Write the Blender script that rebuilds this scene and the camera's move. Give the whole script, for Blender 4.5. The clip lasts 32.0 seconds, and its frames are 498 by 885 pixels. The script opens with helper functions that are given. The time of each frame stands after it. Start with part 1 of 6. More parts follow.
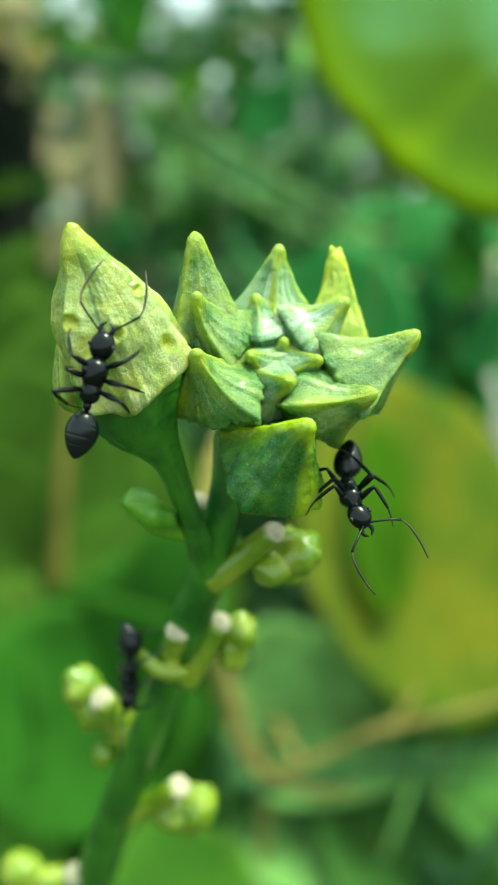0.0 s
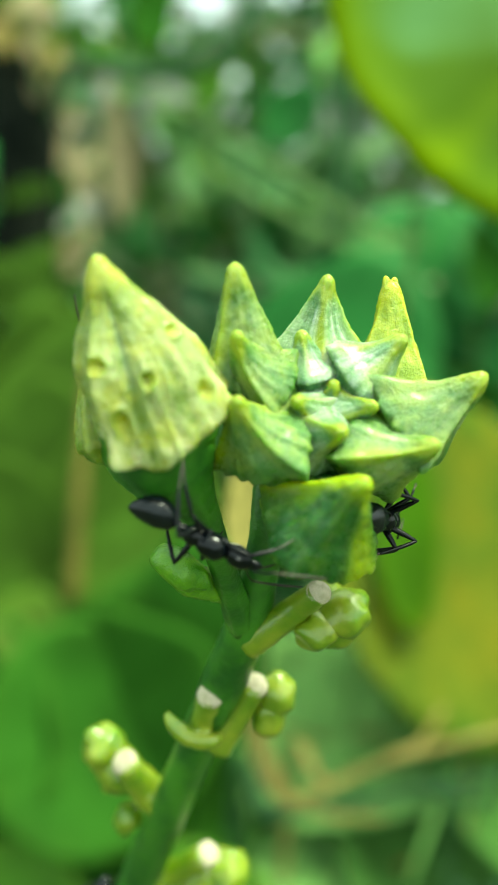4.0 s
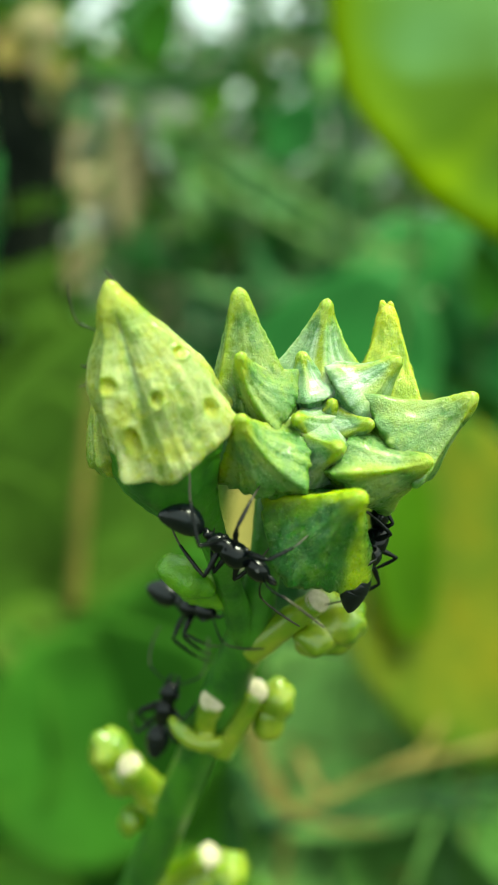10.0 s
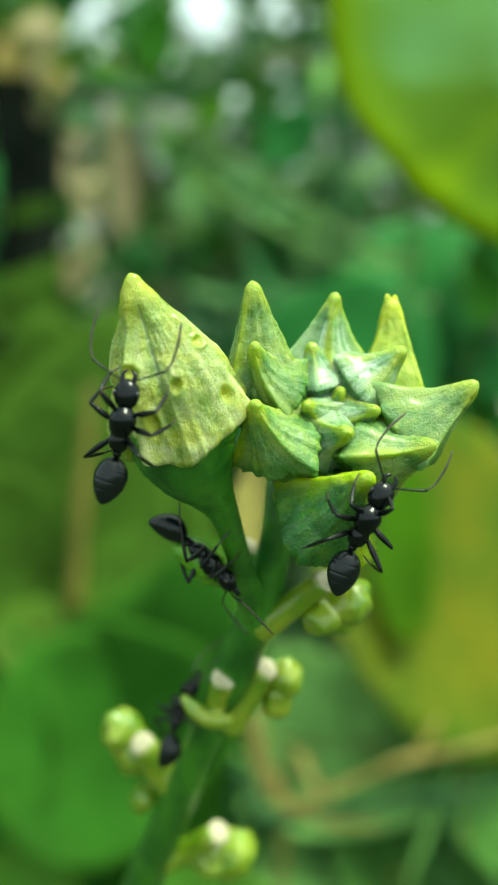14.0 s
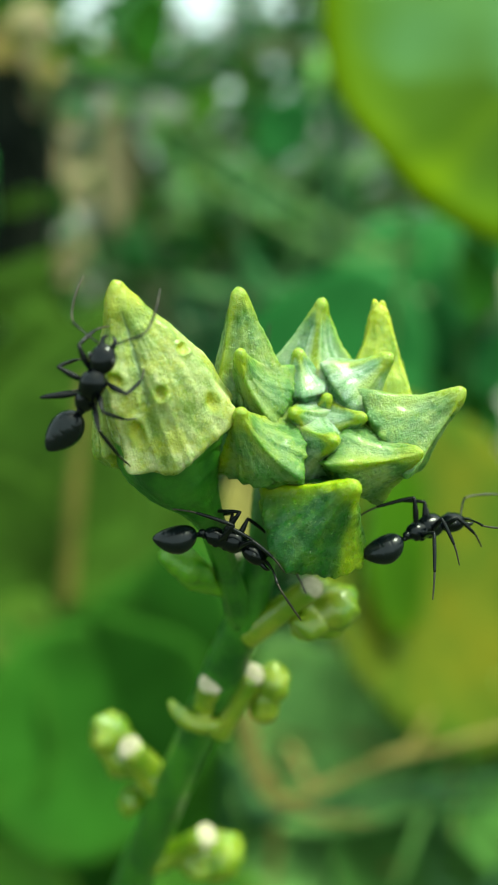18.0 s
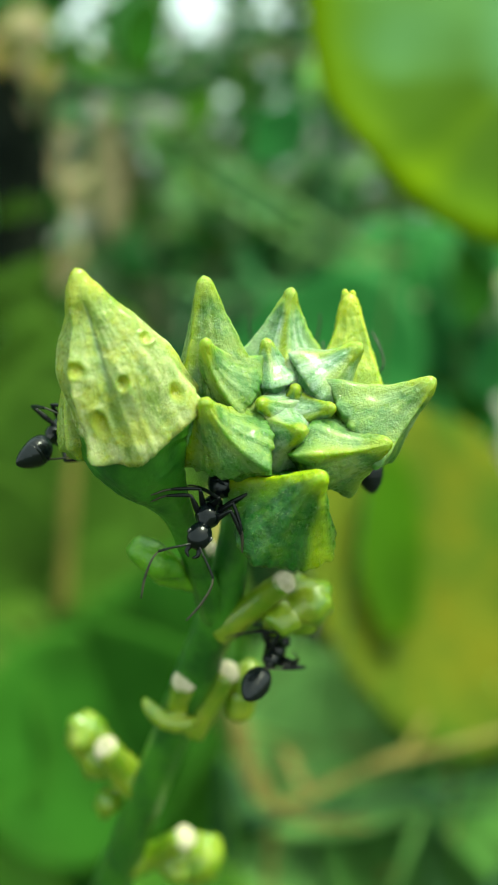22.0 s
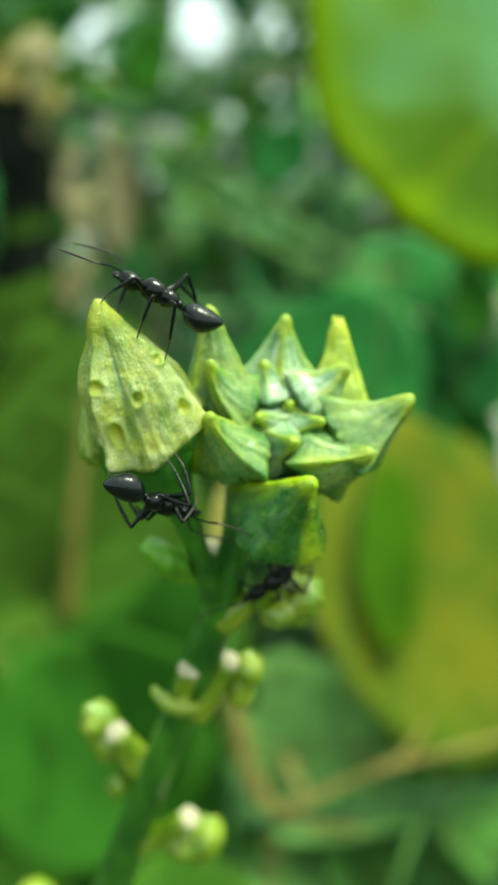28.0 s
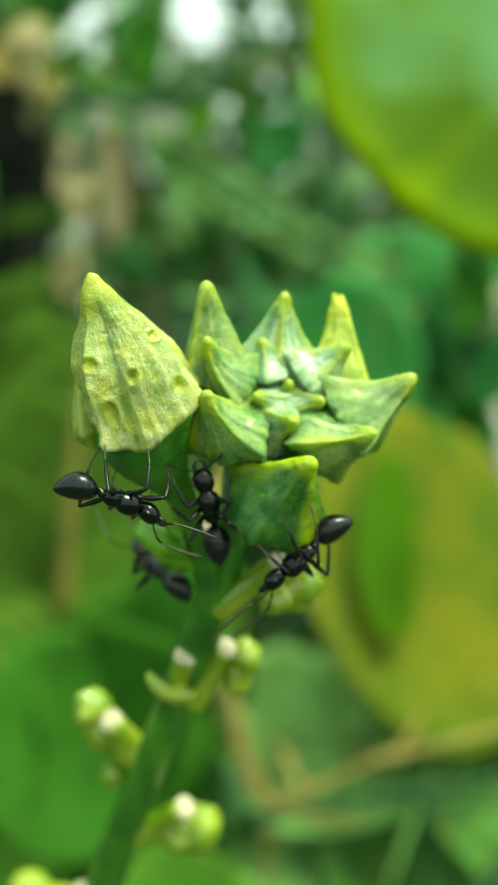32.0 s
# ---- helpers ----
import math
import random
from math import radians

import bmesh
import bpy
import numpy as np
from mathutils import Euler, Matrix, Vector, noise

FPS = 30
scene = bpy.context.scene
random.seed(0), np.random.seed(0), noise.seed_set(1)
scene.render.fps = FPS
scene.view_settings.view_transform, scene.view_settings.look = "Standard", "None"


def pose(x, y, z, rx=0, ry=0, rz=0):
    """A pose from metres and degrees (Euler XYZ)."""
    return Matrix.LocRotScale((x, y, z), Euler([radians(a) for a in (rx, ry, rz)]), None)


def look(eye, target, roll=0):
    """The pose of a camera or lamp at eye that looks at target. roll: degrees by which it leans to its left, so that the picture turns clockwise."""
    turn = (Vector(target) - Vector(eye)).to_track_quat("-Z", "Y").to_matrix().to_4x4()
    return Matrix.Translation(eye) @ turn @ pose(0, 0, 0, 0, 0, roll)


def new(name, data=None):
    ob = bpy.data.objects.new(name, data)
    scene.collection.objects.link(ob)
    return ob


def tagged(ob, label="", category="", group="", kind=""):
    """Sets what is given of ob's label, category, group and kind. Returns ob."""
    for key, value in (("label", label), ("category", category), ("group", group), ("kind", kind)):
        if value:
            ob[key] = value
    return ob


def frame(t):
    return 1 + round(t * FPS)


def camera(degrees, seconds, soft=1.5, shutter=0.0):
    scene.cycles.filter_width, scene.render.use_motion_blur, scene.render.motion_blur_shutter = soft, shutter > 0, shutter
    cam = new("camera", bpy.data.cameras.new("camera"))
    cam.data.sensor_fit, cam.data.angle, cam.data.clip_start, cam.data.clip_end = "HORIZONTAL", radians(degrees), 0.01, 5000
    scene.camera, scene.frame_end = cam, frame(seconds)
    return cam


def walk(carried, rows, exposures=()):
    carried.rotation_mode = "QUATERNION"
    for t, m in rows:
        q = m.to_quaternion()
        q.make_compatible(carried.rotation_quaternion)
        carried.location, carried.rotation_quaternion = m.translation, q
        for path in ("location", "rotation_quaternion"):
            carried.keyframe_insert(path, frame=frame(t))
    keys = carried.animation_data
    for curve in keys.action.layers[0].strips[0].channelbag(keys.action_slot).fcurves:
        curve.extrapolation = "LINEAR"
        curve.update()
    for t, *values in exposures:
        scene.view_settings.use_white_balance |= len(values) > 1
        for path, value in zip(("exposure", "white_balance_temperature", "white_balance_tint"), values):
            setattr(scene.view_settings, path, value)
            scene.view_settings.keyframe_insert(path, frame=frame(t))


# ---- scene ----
from mathutils import Quaternion
from mathutils.bvhtree import BVHTree

cam = camera(29.8, 32.0, soft=1.3)
METRES, EYE, TILT, LEAN, TURN = 0.112, 0.75, -15.0, 0.0, 0.0
ROWS = [
    (0.0, 0.0, 0.0, 0.0, 0.0, 0.0, -0.0),
    (0.5, -0.0061, 0.0088, 0.007, 0.36, -0.14, -0.01),
    (1.0, -0.0037, 0.01, 0.0115, 0.37, 0.05, -0.0),
    (1.5, -0.0037, 0.0179, 0.0148, 0.34, 0.04, -0.02),
    (2.0, 0.002, 0.0214, 0.0238, 0.69, 0.29, -0.05),
    (2.5, -0.0044, 0.0448, 0.0124, 0.97, 0.08, 0.06),
    (3.0, -0.0127, 0.065, 0.026, 0.81, 0.08, 0.05),
    (3.5, -0.0172, 0.0619, 0.0285, 0.93, 0.13, -0.16),
    (5.5, -0.0068, 0.0405, 0.0194, 0.81, -0.01, -0.23),
    (6.0, -0.0142, 0.0287, 0.0116, 0.79, 0.1, -0.44),
    (6.5, -0.0089, 0.0193, 0.0043, 0.47, 0.26, -0.28),
    (7.0, -0.0072, 0.0155, 0.0068, 0.7, 0.34, -0.15),
    (7.5, 0.0027, 0.0261, -0.0028, 1.15, 0.39, -0.16),
    (8.0, -0.0335, 0.0303, -0.0167, 0.79, 0.47, -0.4),
    (8.5, -0.0049, 0.0222, -0.0041, 1.0, 0.92, -0.38),
    (9.0, -0.0135, 0.0246, 0.0034, 0.83, 0.69, -0.34),
    (9.5, -0.0124, 0.0409, 0.0212, 1.27, 0.66, -0.38),
    (10.0, -0.0159, 0.0327, 0.0294, 1.0, 0.83, -0.47),
    (10.5, -0.0243, 0.0382, 0.0014, 0.62, 0.32, -0.67),
    (11.0, -0.0134, 0.0246, -0.014, 1.01, 0.27, -0.37),
    (11.5, -0.0229, 0.0033, 0.0131, 0.5, 0.93, -0.66),
    (12.0, -0.0174, -0.0038, 0.0245, 0.81, 0.95, -0.4),
    (12.5, -0.024, -0.0106, 0.0183, 0.73, 0.83, -0.48),
    (13.0, -0.0116, -0.007, 0.0275, 0.22, 1.42, -0.67),
    (13.5, -0.0126, -0.006, 0.015, 0.65, 1.31, -0.68),
    (14.0, -0.0254, 0.0048, 0.0172, 0.69, 1.21, -0.46),
    (14.5, -0.0109, 0.0106, 0.0259, 1.06, 1.14, -0.41),
    (16.5, -0.0089, 0.043, 0.0325, 0.92, 0.73, -0.41),
    (17.0, -0.0075, 0.0337, 0.0354, 0.67, 0.74, -0.4),
    (17.5, -0.0126, 0.0237, 0.0281, 0.56, 0.49, -0.5),
    (18.0, -0.0204, 0.0084, 0.0263, 0.38, 0.67, -0.53),
    (18.5, -0.0121, 0.0104, 0.0006, 0.44, 0.77, -0.25),
    (19.0, -0.032, -0.0005, 0.0176, 0.39, 1.25, -0.33),
    (19.5, -0.0179, 0.002, 0.027, 0.72, 0.97, -0.34),
    (20.0, -0.0252, 0.0002, 0.0267, 0.42, 0.88, -0.38),
    (20.5, -0.0287, 0.0027, 0.0238, 0.34, 1.0, -0.25),
    (21.0, -0.0074, 0.0097, 0.0358, 0.22, 1.07, -0.26),
    (21.5, -0.0144, 0.0062, 0.0273, 0.19, 1.11, -0.36),
    (22.0, -0.0017, 0.0165, 0.018, 0.44, 1.08, -0.23),
    (22.5, 0.0057, 0.02, 0.0108, 0.54, 0.98, -0.28),
    (23.0, 0.011, 0.0186, 0.0077, 0.94, 0.89, -0.25),
    (23.5, -0.0051, 0.0148, 0.0032, 1.32, 1.05, -0.4),
    (24.0, -0.0147, -0.0042, 0.0079, 0.96, 1.07, -0.5),
    (24.5, -0.0092, -0.0248, 0.012, 1.15, 1.21, -0.33),
    (26.5, -0.0098, -0.0519, 0.0106, 0.72, 1.47, -0.37),
    (27.0, -0.0058, -0.0581, 0.02, 0.61, 1.7, -0.41),
    (27.5, -0.0062, -0.0499, -0.0003, 0.68, 1.47, -0.27),
    (28.0, 0.0016, -0.0492, 0.0138, 0.65, 1.95, -0.42),
    (28.5, -0.0044, -0.0414, 0.0119, 0.98, 1.79, -0.49),
    (29.0, 0.0047, -0.0371, 0.0232, 0.85, 1.94, -0.39),
    (29.5, -0.0069, -0.0272, 0.0132, 0.77, 1.49, -0.48),
    (30.0, 0.0085, -0.0316, 0.0115, 0.9, 1.65, -0.49),
    (30.5, -0.0111, -0.0456, 0.0067, 0.68, 1.78, -0.54),
    (31.0, -0.0082, -0.0482, -0.0068, 0.4, 1.56, -0.39),
    (31.5, -0.0008, -0.0427, -0.002, 0.27, 1.55, -0.39),
    (32.0, 0.0002, -0.0342, 0.0058, 0.39, 1.58, -0.53),
]
HEAD = pose(0, 0, EYE, TILT, LEAN, TURN)
walk(cam, [(t, HEAD @ pose(METRES * x, METRES * y, METRES * z, 90 + pitch, roll, yaw)) for t, x, y, z, yaw, pitch, roll in ROWS],
     exposures=[(0.0, 1.56, 6470, -24), (1.0, 1.62, 6520, -24), (2.0, 1.52, 6570, -24), (3.0, 1.79, 6920, -24), (6.0, 1.68, 6920, -24), (7.0, 1.71, 6970, -24), (8.0, 1.68, 6920, -24), (9.0, 1.69, 7070, -24), (10.0, 1.60, 7170, -24), (11.0, 1.77, 7570, -24), (12.0, 1.50, 6720, -24), (13.0, 1.50, 6620, -24), (14.0, 1.50, 6720, -24), (17.0, 1.48, 6820, -24), (18.0, 1.42, 6620, -24), (19.0, 1.71, 7420, -24), (20.0, 1.60, 7020, -24), (21.0, 1.42, 6620, -24), (22.0, 1.52, 6820, -24), (23.0, 1.66, 7720, -24), (24.0, 1.69, 7820, -24), (27.0, 1.54, 6920, -24), (28.0, 1.46, 6820, -24), (29.0, 1.50, 6920, -24), (30.0, 1.50, 7020, -24), (31.0, 1.69, 7820, -24), (32.0, 1.58, 7320, -24)])
# close-up lens: a small aperture focused on the bud cluster
cam.data.dof.use_dof = True
cam.data.dof.focus_distance = 0.0575
cam.data.dof.aperture_fstop = 30.0

# ---- light: bright hazy sky, veiled sun high on the right ----
SUN_UP, SUN_TURN = 68.0, 98.0
world = bpy.data.worlds.new("sky")
scene.world = world
world.use_nodes = True
wn = world.node_tree.nodes
sky = wn.new("ShaderNodeTexSky")
sky.sky_type, sky.sun_disc = "NISHITA", False
sky.sun_elevation, sky.sun_rotation = radians(SUN_UP), radians(SUN_TURN)
sky.air_density, sky.dust_density, sky.ozone_density = 0.5, 6.0, 0.5
wn["Background"].inputs["Strength"].default_value = 0.14
haze = wn.new("ShaderNodeMix")
haze.data_type = "RGBA"
haze.inputs[0].default_value = 0.55
haze.inputs[7].default_value = (5.5, 5.6, 6.0, 1)
world.node_tree.links.new(sky.outputs[0], haze.inputs[6])
world.node_tree.links.new(haze.outputs[2], wn["Background"].inputs[0])
sun = new("sun", bpy.data.lights.new("sun", "SUN"))
sun.data.energy, sun.data.angle, sun.data.color = 2.0, radians(18), (1.0, 0.95, 0.86)
toward_sun = Vector((math.sin(radians(SUN_TURN)) * math.cos(radians(SUN_UP)), math.cos(radians(SUN_TURN)) * math.cos(radians(SUN_UP)), math.sin(radians(SUN_UP))))
sun.matrix_world = look(toward_sun * 3, (0, 0, 0))


# ---- materials ----
def make(name, rough=0.5, spec=0.5, coat=0.0, sss=0.0, trans=0.0):
    """A principled material; returns it with its nodes, links and shader."""
    m = bpy.data.materials.new(name)
    m.use_nodes = True
    n, l = m.node_tree.nodes, m.node_tree.links
    b = n["Principled BSDF"]
    b.inputs["Roughness"].default_value = rough
    b.inputs["Specular IOR Level"].default_value = spec
    b.inputs["Coat Weight"].default_value = coat
    b.inputs["Coat Roughness"].default_value = 0.16
    if sss:
        b.inputs["Subsurface Weight"].default_value = sss
        b.inputs["Subsurface Radius"].default_value = (0.6, 1.0, 0.25)
        b.inputs["Subsurface Scale"].default_value = 0.0012
    if trans:
        out = n["Material Output"]
        tr, mx = n.new("ShaderNodeBsdfTranslucent"), n.new("ShaderNodeMixShader")
        mx.inputs[0].default_value = trans
        l.new(b.outputs[0], mx.inputs[1]), l.new(tr.outputs[0], mx.inputs[2]), l.new(mx.outputs[0], out.inputs[0])
        m["translucent"] = tr.name
    return m, n, l, b


def noise_fac(n, l, scale, detail=4, vec=None, rough=0.55):
    tex = n.new("ShaderNodeTexNoise")
    tex.inputs["Scale"].default_value, tex.inputs["Detail"].default_value, tex.inputs["Roughness"].default_value = scale, detail, rough
    if vec is None:
        vec = n.new("ShaderNodeTexCoord").outputs["Object"]
    l.new(vec, tex.inputs["Vector"])
    return tex.outputs["Fac"]


def ramp(n, l, fac, stops):
    r = n.new("ShaderNodeValToRGB")
    while len(r.color_ramp.elements) < len(stops):
        r.color_ramp.elements.new(0.5)
    for e, (p, c) in zip(r.color_ramp.elements, stops):
        e.position, e.color = p, (*c, 1)
    l.new(fac, r.inputs[0])
    return r.outputs[0]


def blend(n, l, fac, a, b, mode="MIX"):
    x = n.new("ShaderNodeMix")
    x.data_type, x.blend_type = "RGBA", mode
    for socket, v in ((x.inputs[0], fac), (x.inputs[6], a), (x.inputs[7], b)):
        if hasattr(v, "links") or hasattr(v, "is_linked"):
            l.new(v, socket)
        elif isinstance(v, tuple):
            socket.default_value = (*v, 1)
        else:
            socket.default_value = v
    return x.outputs[2]


def bump(n, l, b, fac, strength, depth):
    x = n.new("ShaderNodeBump")
    x.inputs["Strength"].default_value, x.inputs["Distance"].default_value = strength, depth
    l.new(fac, x.inputs["Height"]), l.new(x.outputs[0], b.inputs["Normal"])


def colour(m, n, l, b, c):
    l.new(c, b.inputs["Base Color"])
    if "translucent" in m:
        l.new(c, n[m["translucent"]].inputs[0])


def bud_material(name, body, pale, tip, rough=0.38, patch=0.6):
    """Downy, moist bud skin: whitish down over green, yellower at the tip and along the crests, where light on the
    ridges is painted in too.
    """
    m, n, l, b = make(name, rough, 0.5, 0.3, 0.6)
    at = n.new("ShaderNodeAttribute")
    at.attribute_name = "skin"
    sep = n.new("ShaderNodeSeparateColor")
    l.new(at.outputs["Color"], sep.inputs[0])
    grain = n.new("ShaderNodeAttribute")
    grain.attribute_name = "grain"
    streak = noise_fac(n, l, 2.6, 4, grain.outputs["Vector"], 0.55)
    fibre = noise_fac(n, l, 13, 4, grain.outputs["Vector"], 0.6)
    blotch = noise_fac(n, l, 650, 6, None, 0.72)
    fuzz = noise_fac(n, l, 6500, 4, None, 0.65)
    lumps = noise_fac(n, l, 2000, 5, None, 0.6)

    def mix_of(x, y, op, v=None):
        k = n.new("ShaderNodeMath")
        k.operation = op
        l.new(x, k.inputs[0])
        if y is not None:
            l.new(y, k.inputs[1])
        else:
            k.inputs[1].default_value = v
        return k.outputs[0]

    both = mix_of(mix_of(mix_of(streak, None, "MULTIPLY", 1.1), mix_of(blotch, None, "MULTIPLY", 0.9), "ADD"), None, "MULTIPLY", 0.5)
    base = ramp(n, l, both, [(0.34, tuple(u * 0.82 for u in body)), (0.50, body), (0.66, tuple(u * 0.6 + v * 0.4 for u, v in zip(body, pale)))])
    # down lies in streaks along the faces, thickest low on the bud
    hairs = mix_of(mix_of(mix_of(streak, None, "MULTIPLY", 0.5), mix_of(fuzz, None, "MULTIPLY", 0.2), "ADD"), mix_of(blotch, None, "MULTIPLY", 0.3), "ADD")
    lie = mix_of(sep.outputs[1], ramp(n, l, hairs, [(0.41, (0.04, 0.04, 0.04)), (0.49, (0.55, 0.55, 0.55)), (0.56, (1, 1, 1))]), "MULTIPLY")
    base = blend(n, l, lie, base, pale)
    base = blend(n, l, ramp(n, l, blotch, [(0.47, (0, 0, 0)), (0.60, (patch, patch, patch))]), base, tip)
    c = blend(n, l, sep.outputs[0], base, tip)
    c = blend(n, l, ramp(n, l, fuzz, [(0.55, (0, 0, 0)), (0.75, (0.22, 0.22, 0.22))]), c, pale)
    c = blend(n, l, sep.outputs[2], c, (0.22, 0.31, 0.15))
    colour(m, n, l, b, c)
    l.new(ramp(n, l, lumps, [(0.35, (0.16, 0.16, 0.16)), (0.65, (0.55, 0.55, 0.55))]), b.inputs["Roughness"])
    relief = mix_of(mix_of(fuzz, lumps, "ADD"), mix_of(fibre, None, "MULTIPLY", 0.35), "ADD")
    bump(n, l, b, relief, 0.6, 0.0002)
    return m


def plain_material(name, stops, scale, rough=0.5, spec=0.5, bumps=(0.4, 0.0002), detail=4, coat=0.0, sss=0.0, trans=0.0, fine=6.0):
    m, n, l, b = make(name, rough, spec, coat, sss, trans)
    colour(m, n, l, b, ramp(n, l, noise_fac(n, l, scale, detail), stops))
    bump(n, l, b, noise_fac(n, l, scale * fine, 3), *bumps)
    return m


def leaf_material(name, inner, edge, rough=0.4, trans=0.35, scale=60, stripe=1.0, gloss=0.2):
    """A leaf blade: mottled, with a lighter margin and veins."""
    m, n, l, b = make(name, rough, gloss, 0.0, 0.0, trans)
    at = n.new("ShaderNodeAttribute")
    at.attribute_name = "skin"
    sep = n.new("ShaderNodeSeparateColor")
    l.new(at.outputs["Color"], sep.inputs[0])
    grow = n.new("ShaderNodeMapping")
    grow.inputs["Scale"].default_value = (1, 1, stripe)
    l.new(n.new("ShaderNodeTexCoord").outputs["Object"], grow.inputs["Vector"])
    mott = noise_fac(n, l, scale, 5, grow.outputs[0])
    dark = tuple(v * 0.5 for v in inner)
    c = ramp(n, l, mott, [(0.3, dark), (0.65, inner)])
    c = blend(n, l, sep.outputs[0], c, edge)
    colour(m, n, l, b, c)
    bump(n, l, b, noise_fac(n, l, scale * 12, 4), 0.3, 0.0004)
    return m


def blotched_leaf_material(name, warm, green, scale):
    """A yellowing leaf: broad soft patches that are still green, drawn out along the blade."""
    m, n, l, b = make(name, 0.7, 0.03, 0.0, 0.0, 0.45)
    grow = n.new("ShaderNodeMapping")
    grow.inputs["Scale"].default_value = (1, 1, 0.45)
    l.new(n.new("ShaderNodeTexCoord").outputs["Object"], grow.inputs["Vector"])
    c = ramp(n, l, noise_fac(n, l, scale, 3, grow.outputs[0]), [(0.36, green), (0.62, warm)])
    fine = ramp(n, l, noise_fac(n, l, scale * 9, 4), [(0.3, (0.75, 0.8, 0.75)), (0.7, (1, 1, 1))])
    colour(m, n, l, b, blend(n, l, 1.0, c, fine, "MULTIPLY"))
    bump(n, l, b, noise_fac(n, l, scale * 14, 3), 0.3, 0.0004)
    return m


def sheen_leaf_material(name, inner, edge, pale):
    """A large leaf with its sheen painted as broad pale bluish patches on the blade, and a yellower margin."""
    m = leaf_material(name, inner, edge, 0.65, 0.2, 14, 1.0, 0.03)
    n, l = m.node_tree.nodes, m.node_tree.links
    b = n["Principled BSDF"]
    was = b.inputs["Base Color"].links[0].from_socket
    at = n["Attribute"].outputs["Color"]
    # sheen put into the blade's colour as soft pale patches, kept off the margin
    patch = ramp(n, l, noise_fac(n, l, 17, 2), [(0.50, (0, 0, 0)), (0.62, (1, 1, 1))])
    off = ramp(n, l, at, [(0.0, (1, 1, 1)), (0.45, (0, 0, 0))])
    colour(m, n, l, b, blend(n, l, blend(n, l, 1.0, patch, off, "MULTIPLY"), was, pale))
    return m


def foliage_material(name, stops, rough=0.45):
    """Scattered foliage: every leaf takes its own shade."""
    m, n, l, b = make(name, rough, 0.25, 0.0, 0.0, 0.3)
    geo = n.new("ShaderNodeNewGeometry")
    c = ramp(n, l, geo.outputs["Random Per Island"], stops)
    c = blend(n, l, 0.5, c, ramp(n, l, noise_fac(n, l, 45, 3), [(0.3, (0.35, 0.35, 0.35)), (0.7, (1, 1, 1))]), "MULTIPLY")
    colour(m, n, l, b, c)
    return m


BUD_LARGE = bud_material("large_bud_skin", (0.140, 0.225, 0.008), (0.500, 0.525, 0.245), (0.290, 0.322, 0.005), patch=0.75)
BUD_MID = bud_material("bud_skin", (0.046, 0.150, 0.010), (0.345, 0.440, 0.200), (0.235, 0.300, 0.006), patch=0.42)
BUD_YOUNG = bud_material("young_bud_skin", (0.070, 0.200, 0.055), (0.390, 0.490, 0.390), (0.240, 0.310, 0.008), patch=0.18)
BUD_YELLOW = bud_material("yellow_bud_skin", (0.242, 0.341, 0.013), (0.462, 0.528, 0.176), (0.396, 0.429, 0.009))
# darker copy of the bud skin: the shade on its front is in the colour
BUD_LOW_SHADED = bud_material("lower_bud_skin_shaded", (0.013, 0.100, 0.005), (0.055, 0.195, 0.014), (0.285, 0.385, 0.003), patch=0.15)
STEM = plain_material("stem_skin", [(0.35, (0.014, 0.078, 0.006)), (0.65, (0.055, 0.175, 0.012))], 350, 0.36, 0.5, (0.4, 0.0002), 4, 0.0, 0.25)
DOWN = plain_material("bud_down", [(0.3, (0.24, 0.36, 0.11)), (0.7, (0.44, 0.53, 0.28))], 900, 0.5, 0.4, (0.1, 0.0001), 3, 0.0, 0.0, 0.3)
BRACT = plain_material("bract_skin", [(0.3, (0.045, 0.17, 0.006)), (0.65, (0.135, 0.29, 0.014))], 700, 0.28, 0.4, (0.4, 0.0003), 5, 0.1, 0.2)
BERRY = plain_material("small_bud_skin", [(0.3, (0.080, 0.175, 0.004)), (0.65, (0.225, 0.275, 0.020))], 420, 0.28, 0.5, (0.25, 0.00015), 4, 0.3, 0.3)
SCAR = plain_material("scar_tissue", [(0.3, (0.34, 0.31, 0.19)), (0.65, (0.52, 0.46, 0.33))], 1800, 0.6, 0.4, (0.6, 0.0002), 4, 0.0, 0.1)
NECTAR = plain_material("nectary_skin", [(0.3, (0.30, 0.44, 0.02)), (0.7, (0.46, 0.56, 0.04))], 1500, 0.18, 0.6, (0.2, 0.0001), 3, 0.5, 0.2)
ANT = plain_material("ant_shell", [(0.3, (0.0008, 0.0014, 0.002)), (0.7, (0.002, 0.0035, 0.005))], 1500, 0.16, 0.27, (0.03, 0.00003), 4, 0.0)
ANT_BAND = plain_material("ant_tail_shell", [(0.3, (0.0012, 0.002, 0.003)), (0.7, (0.004, 0.007, 0.009))], 2600, 0.24, 0.34, (0.08, 0.00003), 4, 0.0)
ANT_LEG = plain_material("ant_leg_shell", [(0.3, (0.002, 0.0025, 0.003)), (0.7, (0.006, 0.007, 0.008))], 1500, 0.25, 0.2, (0.2, 0.00005))
ANT_PALE = plain_material("ant_limb_ends", [(0.3, (0.008, 0.008, 0.008)), (0.7, (0.06, 0.05, 0.035))], 1200, 0.35, 0.3, (0.2, 0.00005))
ANT_EYE = plain_material("ant_eye", [(0.3, (0.01, 0.01, 0.012)), (0.7, (0.03, 0.03, 0.035))], 2500, 0.15, 0.6, (0.1, 0.00004))
SOIL = plain_material("soil", [(0.3, (0.02, 0.03, 0.012)), (0.7, (0.06, 0.08, 0.03))], 9, 0.9, 0.3, (0.8, 0.01))
